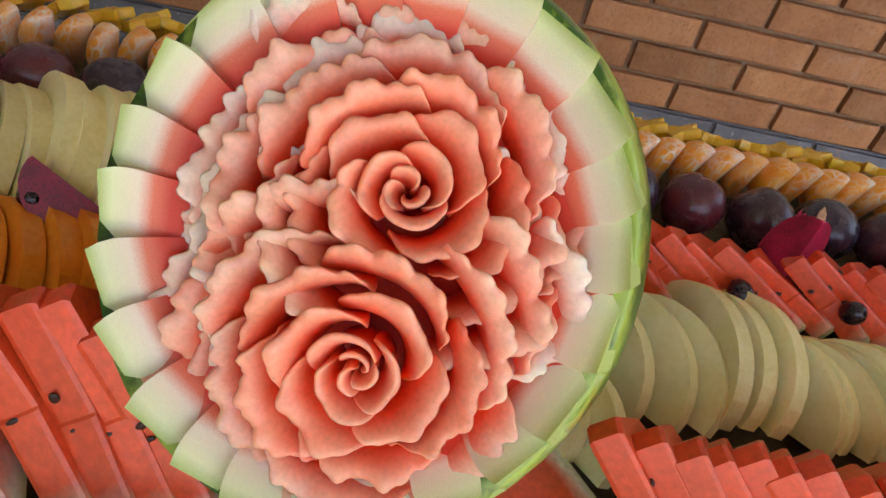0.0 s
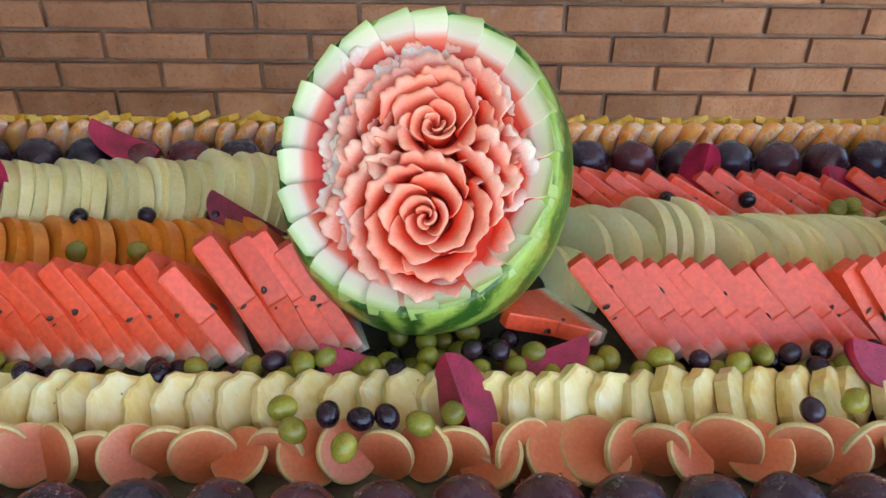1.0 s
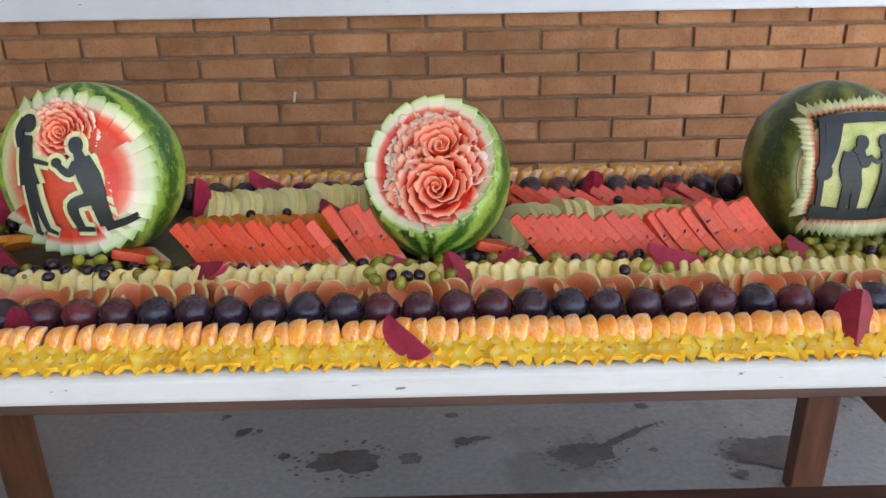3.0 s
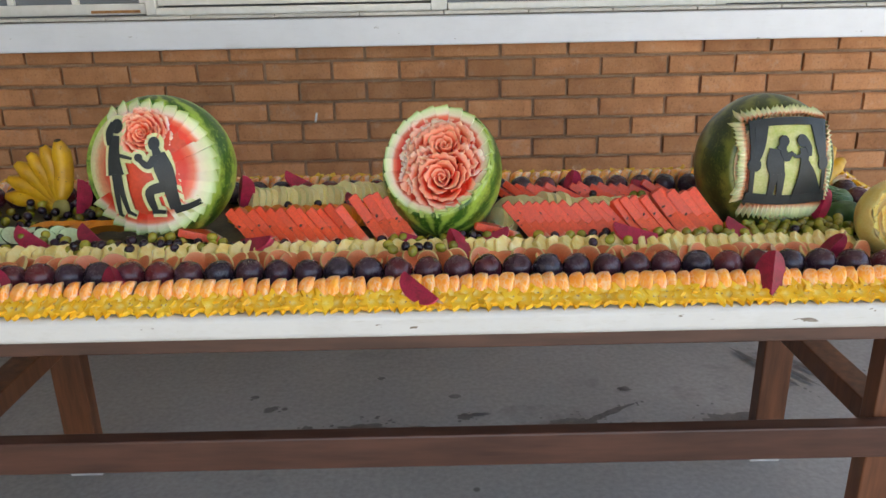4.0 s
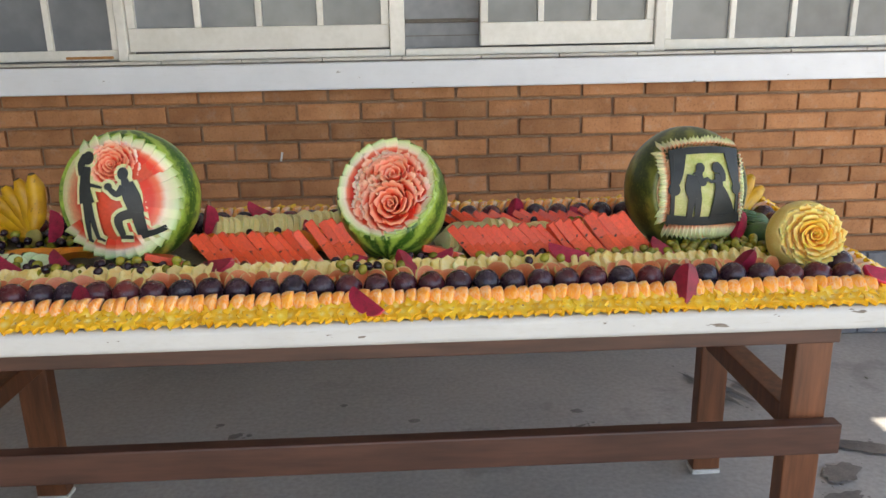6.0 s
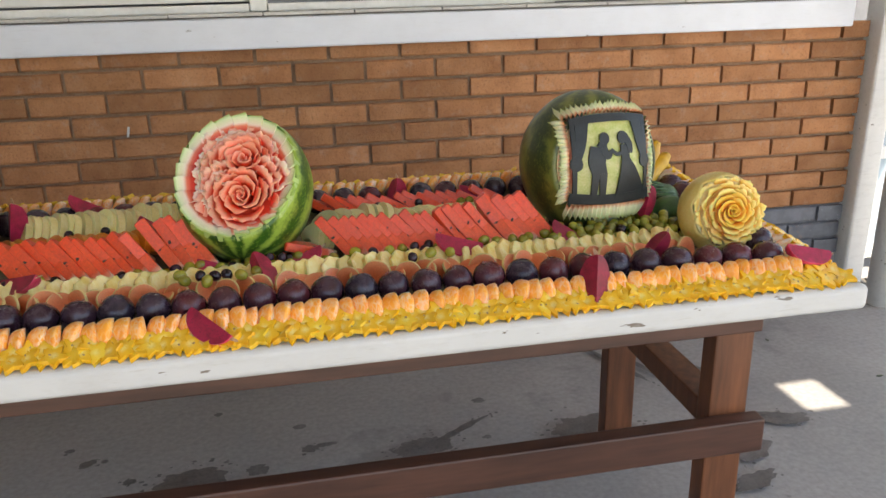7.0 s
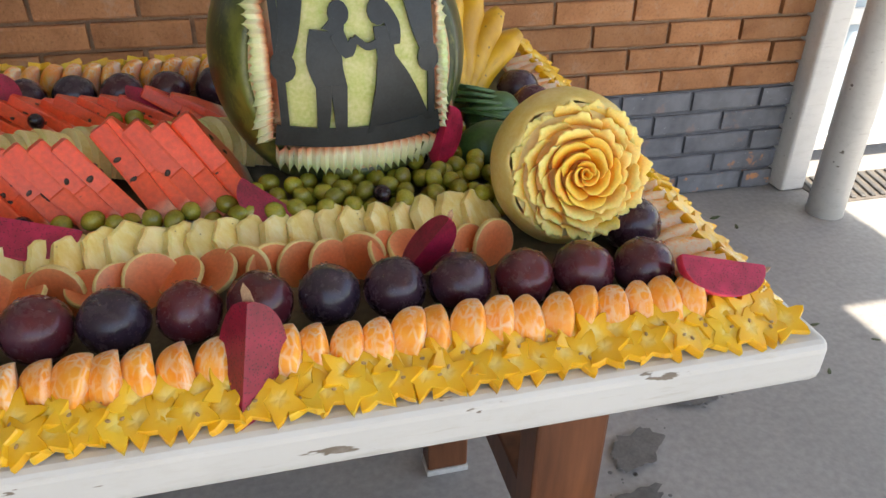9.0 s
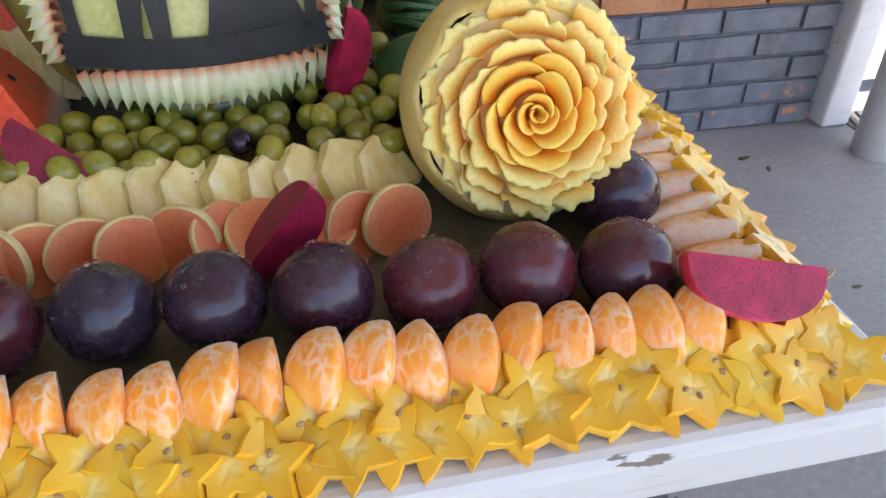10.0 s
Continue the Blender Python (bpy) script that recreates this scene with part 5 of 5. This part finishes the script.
def melon_slice(x, y, turn, lean, k=1.0, lift=0.0):
    ob = thing("watermelon_slice", slice_shapes[rng.randrange(3)], pose(x, y, bed(y) + 0.006 + lift, 0, 0, turn) @ pose(0, 0, 0, lean, 0, 0) @ Matrix.Scale(k, 4), "red watermelon slice with dark seeds and pale rind end", "watermelon slice", "rows of watermelon slices")
    for i in range(rng.randrange(2, 6)):
        f = rng.uniform(0.40, 0.72)
        side = rng.choice((-1, 1, 0.35))
        part("seed", pip_me, ob, pose(f * 0.050 + (0.001 if side == 0.35 else rng.uniform(0.004, 0.03)), side * 0.0112, f * 0.098, 0, rng.uniform(0, 180), 90 if side == 0.35 else 0))
    return ob


def slice_row(x0, x1, step, y, turn, lean, k=0.95):
    x = x0
    while x < x1:
        melon_slice(x + jit(0.001), y + jit(0.003), turn + jit(3), lean + jit(3), k, 0.006)
        x += step


slice_row(-0.385, -0.160, 0.0206, -0.102, 100, -40)
slice_row(-0.156, -0.136, 0.0206, -0.102, 114, -30)
slice_row(-0.118, -0.056, 0.0206, -0.096, 104, -31, 1.08)
slice_row(0.206, 0.420, 0.0206, -0.100, 98, -40)
slice_row(0.430, 0.505, 0.0220, -0.100, 118, -26)
slice_row(0.524, 0.625, 0.0208, -0.096, 102, -33, 1.10)
for x, y, turn in ((0.165, -0.105, 165), (-0.47, -0.105, 168)):
    melon_slice(x, y + 0.03, turn - 40, -72, 0.8, 0.012)

# back row of watermelon on the one side
x = 0.15
while x < 0.56:
    melon_slice(x + 0.05, 0.112 + jit(0.004), 104 + jit(8), -58 + jit(5), 0.80, 0.012)
    x += 0.0260


# honeydew and papaya
def crescent_me(name, r_out, r_in, depth, mats, n=14, span=170):
    pts = []
    for i in range(n + 1):
        a = radians(90 - span / 2 + span * i / n)
        pts.append((r_out * math.cos(a), r_out * 0.86 * math.sin(a)))
    for i in range(n + 1):
        a = radians(90 + span / 2 - span * i / n)
        pts.append((r_in * math.cos(a), r_in * 0.5 * math.sin(a) - 0.006))
    bm = bmesh.new()
    rows = [[bm.verts.new((x, y, z)) for x, z in pts] for y in (-depth / 2, depth / 2)]
    m = n + 1
    for row in rows:
        for i in range(n):
            bm.faces.new((row[i], row[i + 1], row[2 * m - 2 - i], row[2 * m - 1 - i]))
    for i in range(2 * m):
        j = (i + 1) % (2 * m)
        bm.faces.new((rows[0][i], rows[0][j], rows[1][j], rows[1][i])).material_index = len(mats) - 1 if i < n else 0
    bmesh.ops.bevel(bm, geom=[e for e in bm.edges if e.calc_face_angle(0) > 0.9], offset=0.0016, segments=1, affect="EDGES")
    return mesh_of(bm, name, *mats, smooth=False)


honey_shapes = [crescent_me("honeydew_slice", 0.050 + 0.003 * i, 0.022, 0.0125, (HONEYDEW, HONEY_SKIN)) for i in range(3)]
papaya_shapes = [crescent_me("papaya_slice", 0.044 + 0.002 * i, 0.022, 0.013, (PAPAYA,)) for i in range(2)]


def honey(x, y, turn, lean, k=1.0, lift=0.0):
    return thing("honeydew_slice", honey_shapes[rng.randrange(3)], pose(x, y, bed(y) + 0.008 + lift, 0, 0, turn) @ pose(0, 0, 0, lean, 0, 0) @ Matrix.Scale(k, 4), "pale green honeydew melon slice", "honeydew slice", "rows of honeydew slices")


for i in range(3):
    honey(0.150 + 0.026 * i, 0.054, 118, 32 + 3 * i, 1.12, 0.006)
for i in range(3):
    honey(0.232 + 0.018 * i, 0.070, 100, 16 + 3 * i, 1.1, 0.006)
x = 0.290
while x < 0.60:
    honey(x, 0.050 + jit(0.002), 120 + jit(3), 22 + jit(3), 1.0, 0.004)
    x += 0.0158
for hx, hy in ((0.118, 0.012), (0.138, 0.0), (-0.118, 0.030), (-0.142, 0.022)):
    honey(hx, hy, 112, 30, 0.9, 0.006)
x = -0.475
while x < -0.255:
    honey(x, 0.140 + jit(0.002), 118 + jit(3), 28 + jit(3), 1.12, 0.012)
    x += 0.0162
while x < -0.09:
    honey(x, 0.144 + jit(0.002), 112 + jit(3), 28 + jit(3), 1.32, 0.010)
    x += 0.0180
x = -0.48
while x < -0.165:
    thing("papaya_slice", papaya_shapes[rng.randrange(2)], pose(x, 0.052 + jit(0.003), bed(0.052) + 0.012, 0, 0, 124 + jit(5)) @ pose(0, 0, 0, 34 + jit(4), 0, 0) @ Matrix.Scale(1.1, 4), "soft orange papaya slice with smooth edges", "papaya slice", "papaya slices")
    x += 0.0225
for i in range(4):
    thing("papaya_slice", papaya_shapes[i % 2], pose(-0.90 + 0.045 * i, 0.03, bed(0.03) + 0.012, 0, 0, 20 + jit(10)) @ pose(0, 0, 0, 50, 0, 0), "soft orange papaya slice with smooth edges", "papaya slice", "papaya slices")

# grapes
grape_me = [ellipsoid_me("grape", GRAPE, 0.0098, 0.0098, 0.0116, 14, 10, 0.03, i) for i in range(2)]
dark_me = [ellipsoid_me("dark_grape", DARK_GRAPE, 0.0094, 0.0094, 0.0108, 14, 10, 0.03, i) for i in range(2)]


def grape(x, y, z, dark=False):
    if dark:
        return thing("dark_grape", rng.choice(dark_me), pose(x, y, z, rng.uniform(0, 180), rng.uniform(0, 180), 0), "small glossy dark purple grape", "grape", "dark grapes")
    return thing("grape", rng.choice(grape_me), pose(x, y, z, 60 + jit(60), jit(60), rng.uniform(0, 360)), "plump translucent green grape on the fruit", "grape", "green grapes")


def pile(x0, x1, y0, y1, n, dark, top=0.0, base=0.010):
    """Loose grapes that lie on the lining and on each other."""
    placed = []
    for _ in range(n * 30):
        if len(placed) >= n:
            break
        x, y = rng.uniform(x0, x1), rng.uniform(y0, y1)
        z = bed(y) + base
        near = [p for p in placed if (p[0] - x) ** 2 + (p[1] - y) ** 2 < 0.0195 ** 2]
        if near:
            if top <= 0:
                continue
            p = max(near, key=lambda q: q[2])
            d2 = (p[0] - x) ** 2 + (p[1] - y) ** 2
            z = p[2] + math.sqrt(max(0.0, 0.020 ** 2 - d2))
            if z > bed(y) + base + top:
                continue
        placed.append((x, y, z))
        grape(x, y, z, rng.random() < dark)


pile(-0.07, 0.08, -0.112, -0.070, 14, 0.25, 0.012, 0.012)
pile(-0.16, 0.16, -0.132, -0.108, 24, 0.40, 0.012, 0.026)
pile(0.18, 0.62, -0.134, -0.114, 38, 0.32, 0.014, 0.026)
pile(-0.48, -0.16, -0.134, -0.114, 20, 0.6, 0.012, 0.024)
pile(0.60, 0.87, -0.140, -0.072, 130, 0.10, 0.030)
pile(0.78, 0.90, -0.09, 0.01, 36, 0.25, 0.040)
pile(-0.80, -0.48, -0.155, -0.105, 54, 0.5, 0.026, 0.02)
pile(-1.15, -0.80, -0.150, -0.02, 84, 0.45, 0.030)
pile(-1.12, -0.84, -0.02, 0.08, 26, 0.6, 0.030)
pile(-1.18, -0.78, 0.07, 0.19, 70, 0.55, 0.034)
pile(0.44, 0.56, 0.02, 0.13, 14, 0.1, 0.030, 0.03)
for x, y, z in ((-0.075, -0.19, 0.046), (-0.05, -0.195, 0.046), (-0.03, -0.193, 0.046), (0.30, -0.19, 0.046), (-0.36, 0.082, 0.044), (-0.29, 0.082, 0.046), (-0.22, 0.082, 0.046), (0.27, 0.115, 0.045), (0.36, 0.115, 0.045)):
    grape(x, y, bed(y) + z, True)
for x, y, z in ((-0.11, -0.185, 0.048), (-0.10, -0.205, 0.046), (0.02, -0.19, 0.046), (-0.005, -0.2, 0.046), (-0.06, -0.225, 0.05), (0.335, -0.185, 0.05), (0.37, -0.19, 0.05), (-0.34, 0.02, 0.045), (-0.28, 0.02, 0.045)):
    grape(x, y, bed(y) + z)

# wedges of red pitaya
pitaya_skin = wedge_me("skin", PITAYA_SKIN, PITAYA_FLESH, 0.037, 0.037, 0.047, radians(44), 10, 16, 0.0, 0.0, 0.84, True)
scale_me = prism("scale", [(-0.005, 0), (0.005, 0), (0.002, 0.008), (0.0, 0.011), (-0.002, 0.008)], 0.0015, (PITAYA_SKIN,), 0.0)
husk_me = prism("husk", [(-0.004, 0), (0.004, 0), (0.003, 0.012), (0.0, 0.017), (-0.003, 0.010)], 0.002, (PITAYA_SCALE,), 0.0)


def pitaya(x, y, h, along, k=1.0, skin=(0.15, 0.75, -0.65)):
    z = Vector(along).normalized()
    s = Vector(skin)
    s = (s - z * s.dot(z)).normalized()
    m = Matrix((s, z.cross(s), z)).transposed().to_4x4()
    m.translation = (x, y, bed(y) + h)
    ob = thing("pitaya_wedge", pitaya_skin, m @ Matrix.Scale(k * 0.92, 4), "magenta dragon fruit wedge with black-speckled flesh", "dragon fruit", "dragon fruit wedges")
    for i in range(5):
        a, b = jit(34), rng.uniform(-0.9, 0.9)
        r = 0.0365 * math.cos(b) ** 0.84
        part("scale", scale_me, ob, pose(0, 0, 0, 0, 0, a) @ pose(r, 0, 0.047 * math.sin(b), 0, 14 + jit(8), 0) @ pose(0, 0, 0, 0, 0, 90) @ Matrix.Scale(0.7, 4))
    part("husk", husk_me, ob, pose(0.008, 0, 0.043, jit(20), 20, 90), "dry brown stem end")
    return ob


# (x, y, height, direction of the long axis, size)
for x, y, z, d, k in (
    (-0.052, -0.118, 0.791, (1, -0.1, -0.3), 0.88), (0.101, -0.118, 0.795, (1, 0.1, 0.42), 0.88), (0.027, -0.180, 0.797, (0.3, -0.8, -0.5), 0.95),
    (-0.042, -0.357, 0.779, (0.72, -0.60, -0.40), 1.0), (0.588, -0.364, 0.779, (0.16, 0.40, 0.9), 1.18), (0.400, -0.136, 0.806, (1, -0.1, -0.28), 1.1),
    (0.313, 0.141, 0.824, (0.15, 0.2, 0.9), 0.95), (0.501, 0.151, 0.827, (1, 0, -0.3), 0.95), (-0.185, 0.085, 0.815, (1, -0.2, -0.6), 1.0),
    (-0.352, 0.225, 0.840, (0.9, 0, -0.5), 0.95), (-0.473, 0.108, 0.835, (0.2, 0, 1), 0.95), (-0.385, -0.142, 0.804, (0.8, -0.4, 0.2), 0.95),
    (-0.600, -0.324, 0.778, (0.45, -0.6, -0.6), 1.0), (-0.828, -0.330, 0.777, (0.3, -0.5, -0.7), 1.0), (0.628, -0.132, 0.802, (0.8, -0.4, -0.5), 0.95),
    (0.757, -0.238, 0.791, (0.60, 0.1, 0.66), 0.78), (0.815, -0.070, 0.828, (0.25, 0.1, 1), 0.80), (1.012, -0.326, 0.795, (1, -0.10, -0.22), 1.0),
    (-0.740, -0.085, 0.798, (0.7, -0.4, -0.5), 1.0), (-0.874, -0.080, 0.800, (0.8, -0.3, -0.4), 1.0), (-1.021, -0.045, 0.802, (0.6, -0.3, -0.6), 1.0),
    (-0.870, 0.125, 0.828, (0.2, 0, 1), 1.0), (-1.095, 0.100, 0.815, (0.6, 0, 0.7), 1.0),
):
    pitaya(x, y, z - bed(y), d, k, (0.15, 0.75, -0.65) if abs(d[2]) > 0.65 or (d[1] < -0.6 and y > -0.3) else (0.1, -0.1, -1.0))


# bananas
def banana_me(bend, length=0.155, r=0.0225):
    bm = bmesh.new()
    rings, seg = 16, 10
    grid = []
    for i in range(rings + 1):
        f = i / rings
        a = bend * (f - 0.5)
        rad = length / bend
        c = Vector((rad * (math.cos(a) - 1) + rad * (1 - math.cos(bend / 2)), 0, rad * math.sin(a) + length / 2))
        t = Vector((-math.sin(a), 0, math.cos(a)))
        nx = Vector((math.cos(a), 0, math.sin(a)))
        w = r * min(1.0, 0.30 + 3.2 * f, 0.28 + 3.6 * (1 - f)) ** 0.75
        row = []
        for j in range(seg):
            b = 2 * math.pi * j / seg
            k = 1 + 0.05 * math.cos(5 * b)
            row.append(bm.verts.new(c + nx * w * k * math.cos(b) + Vector((0, w * k * math.sin(b), 0))))
        grid.append(row)
    for i in range(rings):
        for j in range(seg):
            n = (j + 1) % seg
            bm.faces.new((grid[i][j], grid[i][n], grid[i + 1][n], grid[i + 1][j])).material_index = 0
    bm.faces.new(grid[0])
    bm.faces.new(grid[-1]).material_index = 1
    return mesh_of(bm, "banana", BANANA, BANANA_TIP)


banana_shape = banana_me(1.1)


def bunch(x, y, z, m, fan, n, label):
    b = new("banana_bunch")
    b.matrix_basis = Matrix.Translation((x, y, z)) @ m
    tagged(b, label, "bananas", "banana bunches")
    for i in range(n):
        a = fan * (i - (n - 1) / 2)
        part("banana", banana_shape, b, pose(0, 0.0, 0.0, 0, a, 0) @ pose(0, 0, 0.012, 0, 0, 90 + jit(8)) @ Matrix.Scale(rng.uniform(0.92, 1.03), 4))
    part("stem", ellipsoid_me("stem", BANANA_STEM, 0.024, 0.012, 0.022, 12, 8), b)
    return b


bunch(-0.925, 0.150, bed(0.150) + 0.026, pose(0, 0, 0, -16, -40, 0), 16, 6, "ripe yellow banana bunch with dark freckles")
bunch(0.885, 0.105, bed(0.105) + 0.030, pose(0, 0, 0, -26, 34, 14), 17, 4, "ripe yellow banana bunch behind the melon")

# fan of cucumber slices and its dark end
cuke_me = disc_me("cucumber_slice", 0.036, 0.030, 0.005, (CUKE, CUKE_SKIN), 20, 0.05, 2)
for i in range(9):
    thing("cucumber_slice", cuke_me, pose(0.893 + 0.003 * i, 0.085 - 0.011 * i, bed(0.05) + 0.062 - 0.0055 * i, -22, 8 + jit(4), jit(20)), "pale green cucumber slice with a dark skin", "cucumber slice", "fan of cucumber slices")
end_me = ellipsoid_me("cucumber_end", CUKE_SKIN, 0.042, 0.034, 0.034, 18, 12, 0.08, 4)
thing("dark_squash", end_me, pose(0.885, -0.030, bed(-0.03) + 0.033), "dark green squash half beside the grapes", "squash")
thing("dark_squash", end_me, pose(0.915, 0.060, bed(0.06) + 0.030, 0, 0, 40), "dark green squash half under the cucumber", "squash")

# kiwi ovals on the far end
kiwi_me = disc_me("kiwi_slice", 0.034, 0.026, 0.007, (CUKE, CUKE_SKIN), 20, 0.05, 5)
for i in range(13):
    thing("apple_slice", kiwi_me, pose(-1.12 + 0.026 * i, -0.055 + jit(0.01), bed(-0.05) + 0.030, 45 + jit(8), 24 + jit(10), jit(20)) @ Matrix.Scale(0.78, 4), "pale green oval fruit slice with a darker rind", "fruit slice", "pale oval slices")


# ---- bricks ----
def brick_shape(mat, seed):
    """A brick with worn, slightly wavy arrises."""
    bm = bmesh.new()
    cols, x0, x1, z0, z1 = 9, -PITCH / 2 + 0.0065, PITCH / 2 - 0.0065, 0.0055, COURSE - 0.0055
    rings = []
    for i in range(cols + 1):
        f = i / cols
        x = x0 + (x1 - x0) * f
        end = 0.0035 if i in (0, cols) else 0.0
        n = [0.0016 * noise.noise((f * 5, seed * 3.7, k * 2.1)) for k in range(4)]
        rings.append([bm.verts.new(p) for p in (
            (x + n[2], 0.030, z0), (x + n[0], 0.0045 + end, z0 + n[0]), (x + n[1], end + n[3] * 0.5, z0 + 0.0055 + n[1]),
            (x + n[2], end + n[0] * 0.5, z1 - 0.0055 + n[2]), (x + n[3], 0.0045 + end, z1 + n[3]), (x + n[2], 0.030, z1))])
    for a, b in zip(rings, rings[1:]):
        for j in range(5):
            bm.faces.new((a[j], a[j + 1], b[j + 1], b[j]))
    bm.faces.new(rings[0])
    bm.faces.new(rings[-1])
    return mesh_of(bm, "brick", mat, smooth=False)


brick_me, grey_me = ([brick_shape(m, i) for i in range(6)] for m in (BRICK, GREY_BRICK))
far = bmesh.new()
far_grey = bmesh.new()
for c in range(15):
    shift = 0.227 + PITCH / 2 + (PITCH / 2 if c % 2 else 0.0)
    for i in range(-19, 10):
        x = shift + i * PITCH
        a, b = x - PITCH / 2 + 0.008, x + PITCH / 2 - 0.008
        if a < -4.19 or a > WALL_END - 0.03:
            continue
        clipped = b > WALL_END
        if x > -2.05 and not clipped:
            part("brick", rng.choice(grey_me if c < 5 else brick_me), wall, pose(x, WALL_Y + rng.uniform(-0.0015, 0.002), c * COURSE, jit(0.5), jit(0.35), jit(0.35)))
        else:
            box_bm(a, min(b, WALL_END), WALL_Y, WALL_Y + 0.03, c * COURSE + 0.007, (c + 1) * COURSE - 0.007, bm=far_grey if c < 5 else far)
tagged(part("brickwork", mesh_of(far, "brickwork", BRICK, smooth=False), wall), kind="stuff")
tagged(part("painted_brickwork", mesh_of(far_grey, "painted_brickwork", GREY_BRICK, smooth=False), wall), kind="stuff")

# ---- small marks and litter ----
mark = thing("paint_mark", box_me("paint_mark", PAD, -0.004, 0.004, -0.0035, -0.0015, -0.018, 0.018, 0.0008, 1), pose(-0.462, WALL_Y - 0.002, 0.838, 0, 12, 0), "small white paint drip on the brick wall", "paint mark", kind="structure")
flake_me = prism("dry_leaf", [(-0.014, -0.003), (-0.004, -0.006), (0.012, -0.002), (0.016, 0.003), (0.002, 0.006), (-0.010, 0.004)], 0.0016, (LEAF,), 0.1, 0.0008)
for x, y, turn, k in ((2.015, 1.029, 20, 1.4), (2.05, 0.96, 70, 1.0), (1.95, 0.45, 10, 0.9), (1.86, 0.28, 60, 0.8), (2.06, 0.36, -20, 0.8), (1.35, 1.05, 40, 0.9), (1.75, 0.78, 100, 0.7), (1.60, 1.02, 15, 0.8)):
    thing("dry_leaf", flake_me, pose(x, y, 0.0012 * k, 90, 0, turn) @ Matrix.Scale(k, 4), "small dry dark leaf scrap on the floor", "leaf", "leaf litter")
twig_me = box_me("twig", LEAF, -0.035, 0.035, -0.0012, 0.0012, 0.0, 0.0025, 0.0008, 1)
thing("twig", twig_me, pose(2.02, 0.22, 0.0, 0, 0, 12), "thin dry twig lying on the floor", "twig", "leaf litter")
